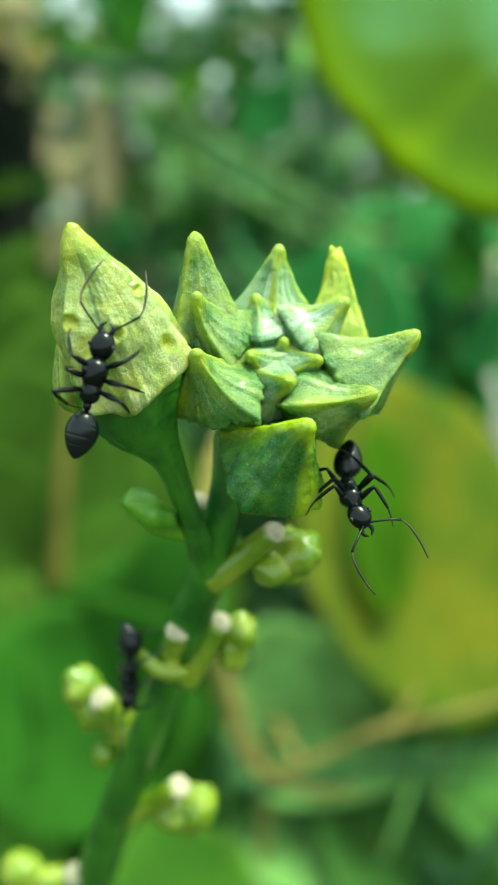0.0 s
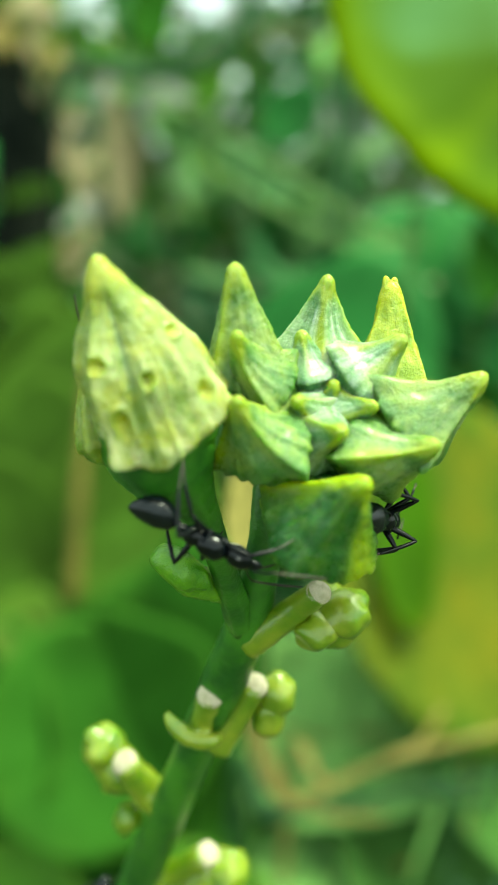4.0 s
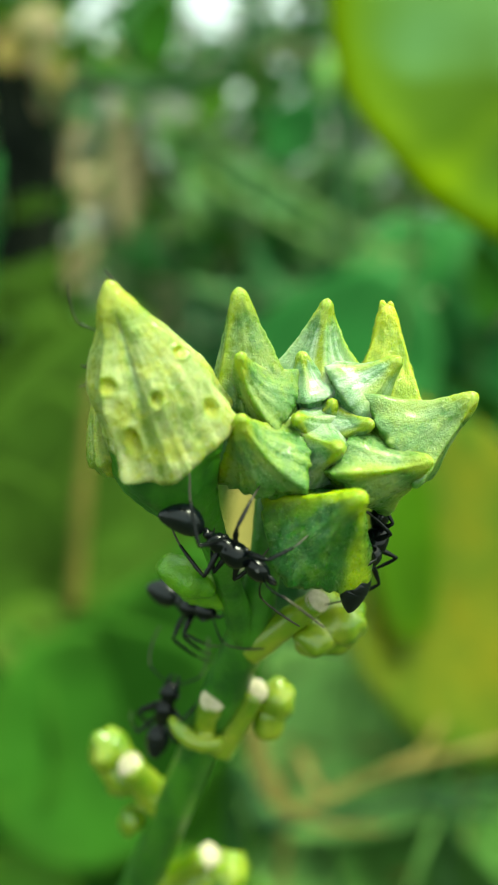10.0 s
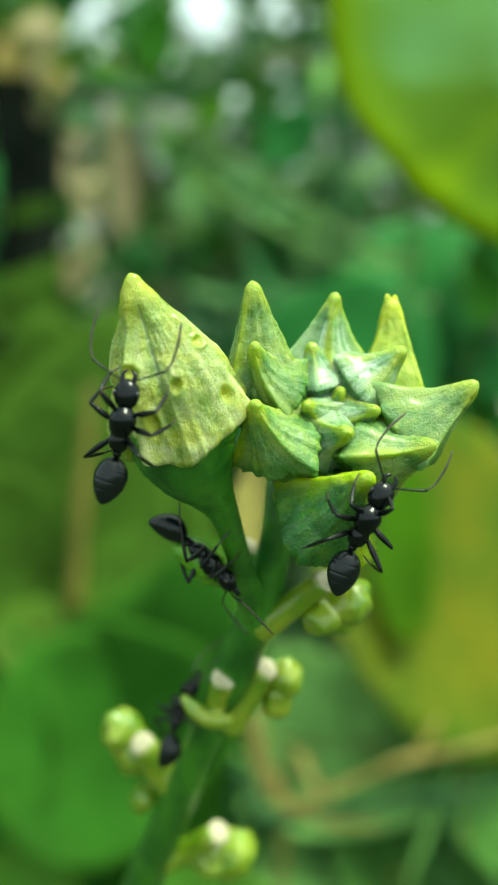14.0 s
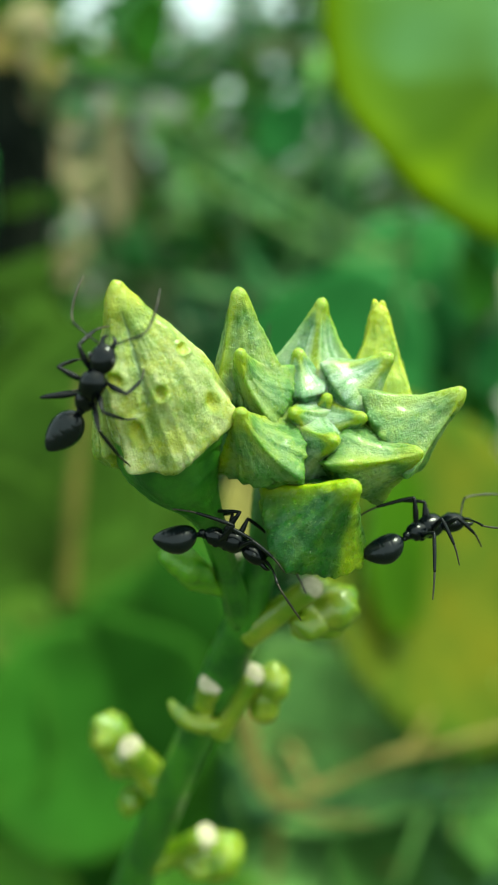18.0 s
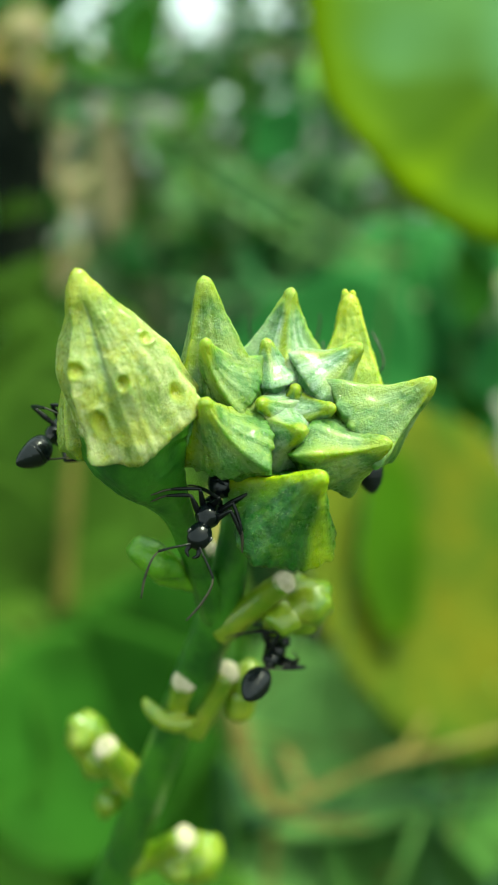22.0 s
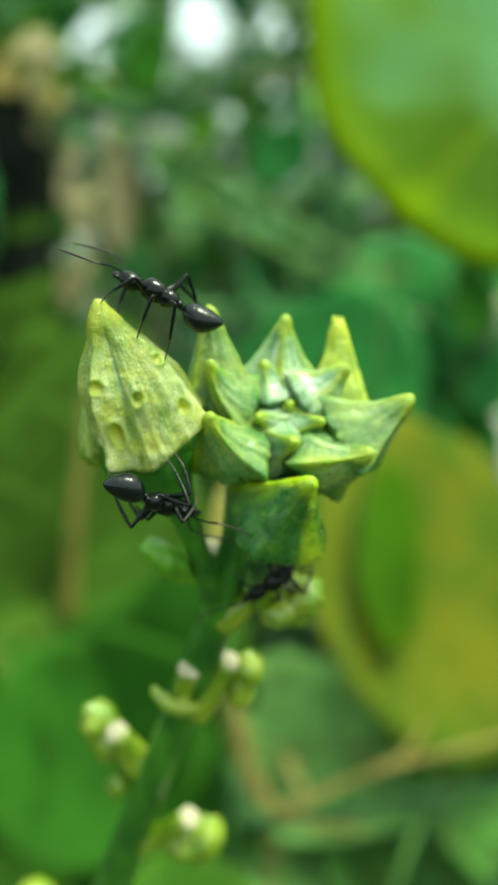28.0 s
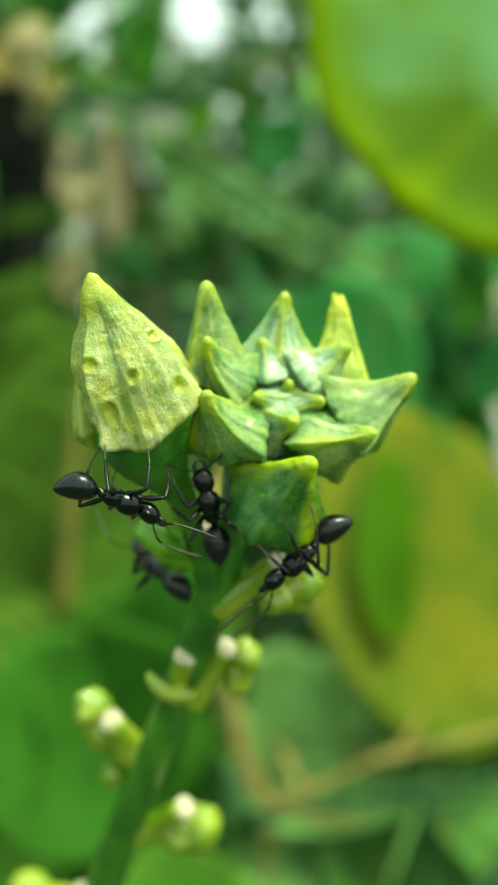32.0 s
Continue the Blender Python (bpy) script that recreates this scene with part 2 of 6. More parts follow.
# near-black: the darkness of a shadowed gap, put into the colour
GAP_SHADE = plain_material("gap_shade_dark", [(0.3, (0.003, 0.005, 0.004)), (0.7, (0.014, 0.018, 0.012))], 40, 0.95, 0.05, (0.8, 0.004))
DRY = plain_material("dry_stalk", [(0.3, (0.075, 0.066, 0.008)), (0.7, (0.15, 0.13, 0.022))], 60, 0.7, 0.3, (0.5, 0.001))
TAN = plain_material("dry_leaf", [(0.3, (0.155, 0.135, 0.058)), (0.7, (0.380, 0.325, 0.180))], 25, 0.7, 0.3, (0.5, 0.001), 4, 0.0, 0.0, 0.2)
TWIG = plain_material("brown_twig", [(0.3, (0.15, 0.115, 0.026)), (0.7, (0.28, 0.225, 0.06))], 50, 0.75, 0.3, (0.6, 0.001))
GREY = plain_material("grey_stalk", [(0.3, (0.17, 0.19, 0.16)), (0.7, (0.40, 0.40, 0.36))], 25, 0.7, 0.3, (0.5, 0.001))
TAWNY = plain_material("tawny_leaf", [(0.3, (0.12, 0.105, 0.02)), (0.7, (0.22, 0.19, 0.04))], 300, 0.6, 0.3, (0.4, 0.0004))
VINE = plain_material("vine_stem", [(0.3, (0.063, 0.153, 0.032)), (0.7, (0.135, 0.243, 0.059))], 30, 0.6, 0.3, (0.4, 0.001))
DARKVINE = plain_material("dark_vine_stem", [(0.3, (0.012, 0.04, 0.012)), (0.7, (0.03, 0.085, 0.025))], 30, 0.7, 0.2, (0.4, 0.001))
# the third colour is the painted sheen
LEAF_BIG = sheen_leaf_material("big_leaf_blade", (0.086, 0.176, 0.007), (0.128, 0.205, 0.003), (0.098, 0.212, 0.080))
LEAF_YELLOW = blotched_leaf_material("yellowing_leaf_blade", (0.195, 0.202, 0.018), (0.078, 0.152, 0.016), 30)
LEAF_OLIVE = leaf_material("olive_leaf_blade", (0.052, 0.130, 0.005), (0.075, 0.140, 0.005), 0.65, 0.4, 30, 0.4, 0.03)
LEAF_SPRING = leaf_material("spring_leaf_blade", (0.085, 0.170, 0.008), (0.075, 0.155, 0.007), 0.6, 0.35, 30)
LEAF_GREEN = leaf_material("green_leaf_blade", (0.042, 0.140, 0.014), (0.046, 0.134, 0.014), 0.7, 0.3, 18, 1.0, 0.04)
LEAF_DULL = leaf_material("shaded_leaf_blade", (0.085, 0.200, 0.040), (0.092, 0.210, 0.044), 0.7, 0.3, 60, 0.5, 0.05)
LEAF_MOSS = leaf_material("moss_green_leaf_blade", (0.050, 0.106, 0.012), (0.054, 0.110, 0.012), 0.7, 0.3, 45, 1.0, 0.04)
LEAF_DARK = leaf_material("dark_leaf_blade", (0.034, 0.172, 0.032), (0.048, 0.207, 0.044), 0.6, 0.3, 22, 1.0, 0.15)
LEAF_LIME = leaf_material("lime_leaf_blade", (0.11, 0.28, 0.02), (0.15, 0.31, 0.025), 0.6, 0.4, 25)
LEAF_SAGE = leaf_material("dull_leaf_blade", (0.31, 0.58, 0.16), (0.32, 0.59, 0.165), 0.7, 0.35, 90, 0.4, 0.05)
HEDGE = foliage_material("hedge_leaves", [(0.0, (0.044, 0.146, 0.062)), (0.3, (0.118, 0.336, 0.110)), (0.6, (0.262, 0.520, 0.205)), (0.82, (0.480, 0.640, 0.350)), (1.0, (0.760, 0.670, 0.450))])


# ---- helpers: lengths in millimetres, x right, y ahead, z up from the first eye ----
def W(p):
    """A place in the eye's millimetres, in the world's metres."""
    return HEAD @ (Vector(p) * 0.001)


def thing(name, base, label, category, group="", kind=""):
    ob = new(name)
    ob.location = base
    ob.empty_display_size = 0.002
    return tagged(ob, label, category, group, kind)


def part(name, bm, material, parent, label="", origin=None, smooth=True):
    me = bpy.data.meshes.new(name)
    if origin is not None:
        bmesh.ops.translate(bm, verts=bm.verts, vec=-origin)
    bmesh.ops.recalc_face_normals(bm, faces=bm.faces)
    for f in bm.faces:
        f.smooth = smooth
    bm.to_mesh(me)
    bm.free()
    me.materials.append(material)
    ob = new(name, me)
    ob.parent = parent
    return tagged(ob, label)


def frame_of(axis, hint):
    """Two directions across an axis, the first as near the hint as can be."""
    e3 = axis.normalized()
    e1 = hint - e3 * hint.dot(e3)
    if e1.length < 1e-4:
        e1 = Vector((1, 0, 0)) - e3 * e3.x
    e1.normalize()
    return e1, e3.cross(e1), e3


def loft(bm, rings, cap=True):
    """Skins rings of points, closed round."""
    vs = [[bm.verts.new(p) for p in r] for r in rings]
    n = len(vs[0])
    for a, b in zip(vs, vs[1:]):
        for i in range(n):
            bm.faces.new((a[i], a[(i + 1) % n], b[(i + 1) % n], b[i]))
    if cap:
        bm.faces.new(vs[0][::-1])
        bm.faces.new(vs[-1])
    return vs


def spline(points, steps):
    """A smooth line through points of any number of columns."""
    pts = [np.array(p, float) for p in points]
    pts = [2 * pts[0] - pts[1]] + pts + [2 * pts[-1] - pts[-2]]
    out = []
    for i in range(1, len(pts) - 2):
        p0, p1, p2, p3 = pts[i - 1:i + 3]
        for k in range(steps):
            u = k / steps
            out.append(0.5 * (2 * p1 + (p2 - p0) * u + (2 * p0 - 5 * p1 + 4 * p2 - p3) * u * u + (3 * p1 - p0 - 3 * p2 + p3) * u ** 3))
    out.append(pts[-2])
    return out


def tube(bm, points, radii, seg=14, steps=6, rough=0.0, to=W, scale=0.001, ribs=0, rib=0.0):
    """A round limb through points with a radius at each; uneven where rough."""
    line = spline([(*p, r) for p, r in zip(points, radii)], steps)
    pos = [to(p[:3]) for p in line]
    rings = []
    e1 = None
    for i, p in enumerate(pos):
        axis = pos[min(i + 1, len(pos) - 1)] - pos[max(i - 1, 0)]
        e1, e2, e3 = frame_of(axis, e1 if e1 is not None else Vector((0.3, -1, 0.2)))
        r0 = max(line[i][3], 0.001) * scale
        ring = []
        for k in range(seg):
            a = 2 * math.pi * k / seg
            d = e1 * math.cos(a) + e2 * math.sin(a)
            r = r0 * (1 + rough * noise.noise((p + d * r0) / (r0 * 1.3 + 1e-6)) + rib * math.cos(ribs * a))
            ring.append(p + d * r)
        rings.append(ring)
    return loft(bm, rings)


def ball(bm, centre, radii, axis=(0, 0, 1), rough=0.05, seg=20, rows=14, pinch=0.0, to=W, scale=0.001, tilt=None):
    """An uneven egg with its long radius along the axis."""
    c = to(centre)
    ax = (to(tuple(centre[i] + axis[i] for i in range(3))) - c).normalized()
    e1, e2, e3 = frame_of(ax, Vector((0.2, -1, 0.1)) if tilt is None else tilt)
    rings = []
    for j in range(1, rows):
        v = math.pi * j / rows
        ring = []
        for k in range(seg):
            a = 2 * math.pi * k / seg
            d = e1 * (math.cos(a) * math.sin(v) * radii[0]) + e2 * (math.sin(a) * math.sin(v) * radii[1]) - e3 * (math.cos(v) * radii[2])
            grow = 1 + rough * noise.noise(d * 0.9 + c * 800) - pinch * (j / rows) ** 2
            ring.append(c + d * (scale * grow))
        rings.append(ring)
    return loft(bm, rings)


# ---- ground and far surroundings ----
def ground():
    bm = bmesh.new()
    size, n = 80.0, 40
    rows = []
    for j in range(n + 1):
        row = []
        for i in range(n + 1):
            x, y = ((2 * i / n - 1) ** 3) * size, ((2 * j / n - 1) ** 3) * size
            row.append(bm.verts.new((x, y, 0.02 * noise.noise((x * 2, y * 2, 0)))))
        rows.append(row)
    for a, b in zip(rows, rows[1:]):
        for i in range(n):
            bm.faces.new((a[i], a[i + 1], b[i + 1], b[i]))
    part("ground", bm, SOIL, None)
    tagged(scene.objects["ground"], "dark damp soil with low green growth", "ground", kind="structure")


ground()


def hedge(name, label, count, box, gaps, size, material, seed):
    """A bank of small bent leaves with an uneven top and gaps that let the sky through."""
    rnd = random.Random(seed)
    x0, x1, y0, y1, top = box
    eye = HEAD.inverted()
    verts, faces = [], []
    made = 0
    while made < count:
        c = Vector((rnd.uniform(x0, x1), rnd.uniform(y0, y1), 0.02 + top * rnd.random()))
        if c.z > top * (0.86 + 0.25 * noise.noise((c.x * 4, c.y * 4, 0))) or c.y < y0 + 0.12 * (1 + noise.noise((c.x * 5, c.z * 5, 3))):
            continue
        p = eye @ c
        if any(math.hypot(p.x / p.y - gx, p.z / p.y - gz) < gr for gx, gz, gr in gaps):
            continue
        u = Vector((rnd.gauss(0, 1), rnd.gauss(0, 1), rnd.gauss(0, 0.6))).normalized()
        v = u.cross(Vector((rnd.gauss(0, 0.4), rnd.gauss(0, 0.4), 1))).normalized()
        w = u.cross(v)
        s = size * rnd.uniform(0.6, 1.5)
        k = len(verts)
        for a, b, h in ((-1, 0, 0), (-0.3, 0.42, -0.08), (0.35, 0.34, -0.1), (1, 0, -0.3), (0.35, -0.34, -0.1), (-0.3, -0.42, -0.08), (-0.3, 0, 0.06), (0.35, 0, 0.02)):
            verts.append(c + u * (a * s) + v * (b * s) + w * (h * s))
        faces += [(k, k + 6, k + 1), (k + 1, k + 6, k + 7, k + 2), (k + 2, k + 7, k + 3), (k, k + 5, k + 6), (k + 5, k + 4, k + 7, k + 6), (k + 4, k + 3, k + 7)]
        made += 1
    me = bpy.data.meshes.new(name)
    me.from_pydata(verts, [], faces)
    me.materials.append(material)
    ob = new(name, me)
    return tagged(ob, label, "shrub", kind="stuff")


GAPS = [(-0.190, 0.475, 0.026), (-0.070, 0.487, 0.037), (0.022, 0.490, 0.029), (0.045, 0.432, 0.015), (0.008, 0.420, 0.011)]
hedge("thicket", "dense green thicket of small leaves", 30000, (-1.25, 1.25, 0.42, 1.40, 1.30), GAPS, 0.028, HEDGE, 5)


# ---- blurred plants behind the spike ----
def blade(name, centre, rx, rz, turn, lean, swing, material, parent, origin, point=0.12, cup=0.12, label=""):
    """A broad leaf: rounded outline with a tip, cupped, with a raised midrib, a margin of its own and real thickness."""
    rings, seg = 9, 40
    m = pose(0, 0, 0, lean, 0, swing) @ pose(0, 0, 0, 0, turn, 0)
    bm = bmesh.new()
    tint = bm.loops.layers.color.new("skin")
    shade = {}

    def place(q, a, side):
        tipped = 1 + point * max(0, math.cos(a)) ** 6
        lx, lz = rx * q * math.sin(a) * (1 + 0.05 * math.sin(3 * a)), rz * q * math.cos(a) * tipped
        rib = 0.02 * rx * math.exp(-(lx / (0.06 * rx)) ** 2)
        ly = -cup * rx * (q * q) + rib + 0.03 * rx * math.sin(7 * a) * q * q + side
        p = m @ Vector((lx, ly, lz))
        v = bm.verts.new(W((centre[0] + p.x, centre[1] + p.y, centre[2] + p.z)))
        vein = max(math.exp(-(lx / (0.035 * rx)) ** 2), 0.6 * max(0, math.cos(6 * (a - 0.3 * q)) - 0.93) / 0.07)
        shade[v] = min(1.0, max(0, (q - 0.64) / 0.36) ** 1.5 + 0.5 * vein)
        return v

    thick = 0.012 * rx
    sides = []
    for side in (-thick, thick):
        mid = place(0, 0, side)
        sheet = [[place((j + 1) / rings, 2 * math.pi * k / seg, side if j < rings - 1 else side * 0.5) for k in range(seg)] for j in range(rings)]
        for k in range(seg):
            bm.faces.new((mid, sheet[0][k], sheet[0][(k + 1) % seg]))
        for a, b in zip(sheet, sheet[1:]):
            for k in range(seg):
                bm.faces.new((a[k], b[k], b[(k + 1) % seg], a[(k + 1) % seg]))
        sides.append(sheet[-1])
    for k in range(seg):
        bm.faces.new((sides[0][k], sides[1][k], sides[1][(k + 1) % seg], sides[0][(k + 1) % seg]))
    for f in bm.faces:
        for lp in f.loops:
            s = shade[lp.vert]
            lp[tint] = (s, s, s, 1)
    return part(name, bm, material, parent, label, origin)


def leafy(label, centre, rx, rz, turn, lean, swing, material, stalk=VINE, point=0.12, cup=0.12):
    """One broad leaf on its own stalk, rooted in the ground."""
    m = pose(0, 0, 0, lean, 0, swing) @ pose(0, 0, 0, 0, turn, 0)
    low = Vector(centre) + (m @ Vector((0, 0, -rz)))
    top = W(low)
    foot = Vector((top.x * 1.3, top.y + 0.25, 0.0))
    ob = thing("broad_leaf", foot, label, "leaf")
    blade("blade", centre, rx, rz, turn, lean, swing, material, ob, foot, point, cup)
    bm = bmesh.new()
    mid = (top + foot) / 2 + Vector((0, 0.08, 0.03))
    tube(bm, [foot - Vector((0, 0, 0.01)), mid, top], [0.9, 0.7, 0.5], 8, 8, 0.05, to=lambda p: Vector(p))
    part("stalk", bm, stalk, ob, "", foot)
    return ob


def clump(label, centre, spread, count, rx, rz, materials, seed, sway=35, tip=(-40, 0)):
    """A leafy plant: uneven blades of several shades on one rooted stem."""
    rnd = random.Random(seed)
    heart = W(centre)
    foot = Vector((heart.x * 1.1, heart.y + 0.06, 0.0))
    ob = thing("leafy_plant", foot, label, "plant")
    bm = bmesh.new()
    tube(bm, [foot - Vector((0, 0, 0.01)), (heart + foot) / 2 + Vector((0.0, 0.05, 0.0)), heart + Vector((0, 0.04, 0))], [1.6, 1.2, 0.8], 8, 8, 0.05, to=lambda p: Vector(p))
    part("stem", bm, DARKVINE, ob, "", foot)
    for k in range(count):
        at = (centre[0] + rnd.uniform(-1, 1) * spread[0], centre[1] + rnd.uniform(-25, 25), centre[2] + rnd.uniform(-1, 1) * spread[1])
        blade("blade", at, rx * rnd.uniform(0.6, 1.3), rz * rnd.uniform(0.6, 1.3), rnd.gauss(0, sway), rnd.uniform(*tip), rnd.uniform(-sway, sway), materials[k % len(materials)], ob, foot, rnd.uniform(0.1, 0.4), rnd.uniform(0.0, 0.25))
    return ob


clump("leafy plant with deep green blades beside the spike", (-65.23, 308.00, -103.32), (37.17, 35.31), 9, 34.0, 42.0, (LEAF_GREEN, LEAF_GREEN, LEAF_GREEN), 3, 32)
clump("leafy plant with mossy green blades", (-63.91, 364.00, -29.87), (43.92, 41.73), 7, 32.94, 57.10, (LEAF_MOSS, LEAF_MOSS, LEAF_MOSS), 4, 15)
clump("shaded plant with dark green blades", (75.77, 420.00, 56.76), (35.48, 43.08), 14, 15.20, 22.81, (LEAF_DARK, LEAF_DARK, LEAF_GREEN), 5)
clump("low plant with dull green blades", (50.48, 336.00, -130.96), (52.71, 30.41), 16, 19.26, 14.19, (LEAF_SAGE, LEAF_SPRING, LEAF_SAGE), 7, 30, (-65, -30))
clump("plant with pale and tan narrow blades", (-91.57, 560.00, 170.29), (37.17, 57.44), 12, 5.07, 25.34, (TAN, LEAF_SAGE, GREY), 8)
clump("dry plant with small tan and pale blades", (-98.45, 490.00, 151.96), (14.19, 62.09), 34, 3.84, 8.87, (TAN, TAN, LEAF_OLIVE, TAN, GREY), 9, 40)
clump("plant with small mixed green blades", (-28.44, 518.00, 170.02), (71.88, 65.63), 64, 4.38, 12.50, (LEAF_SAGE, LEAF_DARK, LEAF_OLIVE, LEAF_SAGE, LEAF_MOSS, GREY), 12, 45)
clump("dry plant with olive and tan blades", (-110.0, 438.00, 194.0), (20.0, 24.0), 18, 5.5, 12.0, (TAN, LEAF_OLIVE, TWIG, LEAF_OLIVE), 31, 45)
clump("shaded plant with mossy green blades", (-116.0, 438.00, 94.0), (26.0, 30.0), 12, 9.0, 16.0, (LEAF_DARK, LEAF_MOSS, LEAF_MOSS), 32, 40)
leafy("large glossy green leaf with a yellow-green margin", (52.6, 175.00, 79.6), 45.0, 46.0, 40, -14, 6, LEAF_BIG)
leafy("broad yellowing leaf with pale ribs", (53.5, 302.00, -34.0), 37.0, 60.0, -4, -32, 6, LEAF_YELLOW)
leafy("broad yellowing leaf behind others", (66.0, 352.00, -46.0), 30.0, 66.0, -2, -34, 4, LEAF_YELLOW)
leafy("yellowing leaf beside a green one", (82.92, 336.00, -39.73), 22.30, 64.87, 4, -38, 10, LEAF_YELLOW)
leafy("broad saturated green leaf low by the spike", (-83.68, 364.00, -133.09), 57.10, 54.91, 30, -10, -10, LEAF_GREEN)
leafy("green leaf beside the lower stem", (-40.75, 336.00, -90.42), 30.41, 34.46, -30, -10, -10, LEAF_GREEN)
leafy("broad green leaf behind the spike", (-61.07, 420.00, -37.00), 50.68, 65.89, -35, -12, -14, LEAF_MOSS)
leafy("dark green leaf by the dry stalk", (-92.46, 364.00, -7.91), 28.55, 35.14, 15, -12, -14, LEAF_MOSS)
leafy("fresh green leaf behind the lower stem", (-24.0, 326.00, -64.0), 20.0, 34.0, 14, -22, -8, LEAF_SPRING)
leafy("lime green leaf behind the spike", (-48.0, 400.00, -26.0), 20.0, 34.0, -8, -24, 6, LEAF_SPRING)
leafy("small bright lime leaf", (-76.5, 298.00, -54.5), 12.0, 12.0, 20, -28, 0, LEAF_SPRING)
leafy("bright green leaf under the stem", (-16.35, 224.00, -108.93), 18.92, 16.22, 60, -25, 0, LEAF_LIME)
leafy("bright green leaf low by the stem", (-67.74, 280.00, -137.85), 27.03, 15.20, 60, -25, 0, LEAF_LIME)
leafy("dull green leaf low in the undergrowth", (49.49, 294.00, -130.56), 58.54, 26.61, 75, -52, 8, LEAF_DULL)
leafy("dull green leaf beside the twigs", (65.20, 301.00, -95.53), 47.22, 19.98, 75, -48, 8, LEAF_DULL)
leafy("dull green leaf below the twigs", (10.96, 308.00, -121.91), 29.73, 22.30, 70, -48, 8, LEAF_SAGE)
leafy("broad dull green leaf under the yellow ones", (16.02, 336.00, -90.42), 30.41, 30.41, 60, -48, 8, LEAF_SAGE)
leafy("dull green leaf behind the twigs", (28.95, 322.00, -127.45), 29.14, 23.31, 40, -50, -8, LEAF_SAGE)
leafy("dull green leaf by the bent twig", (37.82, 315.00, -92.37), 28.51, 55.12, 78, -36, 6, LEAF_SAGE, VINE, 0.5, 0.2)
leafy("dull green leaf low behind the stem", (22.62, 315.00, -141.78), 26.61, 49.41, 70, -36, -6, LEAF_SAGE, VINE, 0.5, 0.2)
leafy("narrow green leaf among yellow ones", (42.0, 294.00, -24.0), 10.0, 32.0, 3, -30, 0, LEAF_OLIVE)
leafy("dull green leaf behind the stem", (-2.32, 350.00, -115.30), 23.23, 31.68, 10, -46, -8, LEAF_SPRING)
leafy("broad dull green leaf deep in the undergrowth", (67.31, 448.00, -166.51), 89.20, 89.20, 70, -56, 4, LEAF_DULL)
leafy("dull green leaf deep in the undergrowth", (43.0, 385.00, -150.0), 60.0, 45.0, 65, -50, 0, LEAF_DULL)
leafy("broad dull green leaf deep in the undergrowth", (32.17, 448.00, -217.86), 75.68, 64.87, 60, -56, -6, LEAF_DULL)
clump("tuft of thin dry grass across the undergrowth", (44.17, 294.00, -109.27), (33.70, 23.06), 20, 1.24, 19.51, (LEAF_SAGE, DRY, LEAF_OLIVE, DARKVINE), 21, 70, (-40, -10))
leafy("narrow dry tan leaf behind the stalks", (-4.3, 130.00, -5.6), 2.4, 7.5, 4, -10, 0, TAWNY)
leafy("dark green leaf in the shade", (85.87, 476.00, 64.33), 54.57, 57.44, -25, -8, 12, LEAF_DARK)
leafy("dark green leaf in the shade", (30.16, 420.00, 36.49), 43.08, 50.68, 25, -8, -10, LEAF_DARK)
leafy("dull green leaf in the thicket", (11.20, 476.00, 167.72), 14.36, 17.23, 40, 10, 10, LEAF_DARK)
leafy("small lime leaf in the thicket", (-26.86, 420.00, 160.66), 8.11, 9.12, 40, 10, 10, LEAF_LIME)
leafy("small lime leaf in the thicket", (-48.72, 392.00, 180.70), 9.46, 14.19, 10, 10, 10, LEAF_GREEN)
leafy("small lime leaf in the thicket", (-73.74, 420.00, 174.60), 9.12, 7.60, 30, 10, 10, LEAF_LIME)
leafy("dry tan leaf hanging in the thicket", (-123.46, 504.00, 220.16), 9.12, 21.29, 25, 5, 0, TAN)
leafy("narrow dry leaf hanging in the thicket", (-76.36, 560.00, 153.40), 5.41, 40.55, 3, 5, 0, TAN)
leafy("narrow pale leaf hanging in the thicket", (-63.55, 616.00, 179.89), 6.69, 33.45, -5, 5, 0, LEAF_SAGE)
leafy("narrow pale leaf hanging in the thicket", (-39.38, 588.00, 150.42), 7.80, 35.48, 8, 5, 0, LEAF_SAGE)
leafy("narrow dry leaf hanging in the thicket", (59.09, 616.00, 205.90), 6.69, 40.88, -6, 5, 0, GREY)
leafy("small pale leaf in the thicket", (-3.72, 560.00, 220.97), 13.52, 10.14, 20, -10, 0, LEAF_SAGE)
leafy("dry tan leaf hanging in the thicket", (-79.37, 504.00, 153.26), 7.91, 33.45, -4, 5, 0, TAN)


def rod(name, label, category, points, radii, material, root=True, shoots=()):
    """A stalk or twig with swollen nodes and side shoots; rooted ones go on down into the ground."""
    pts = [W(p) for p in points]
    rr = list(radii)
    inner = list(range(1, len(pts) - 1))
    low = pts[-1]
    foot = Vector((low.x, low.y + 0.04, 0.0)) if root else low
    ob = thing(name, foot, label, category)
    line = pts + ([Vector((low.x, low.y + 0.03, low.z * 0.5)), foot - Vector((0, 0, 0.01))] if root else [])
    bm = bmesh.new()
    tube(bm, line, rr + [rr[-1]] * (len(line) - len(pts)), 10, 6, 0.2, to=lambda p: Vector(p))
    stem = part("stem", bm, material, ob, "", foot)
    for k in inner:
        way = (pts[k + 1] - pts[k - 1]).normalized() * rr[k] * 0.0016
        bm = bmesh.new()
        tube(bm, [pts[k] - way, pts[k], pts[k] + way], [rr[k] * 0.8, rr[k] * 1.22, rr[k] * 0.8], 10, 4, 0.15, to=lambda p: Vector(p))
        part("node", bm, material, stem, "", foot)
    for way, sizes in shoots:
        bm = bmesh.new()
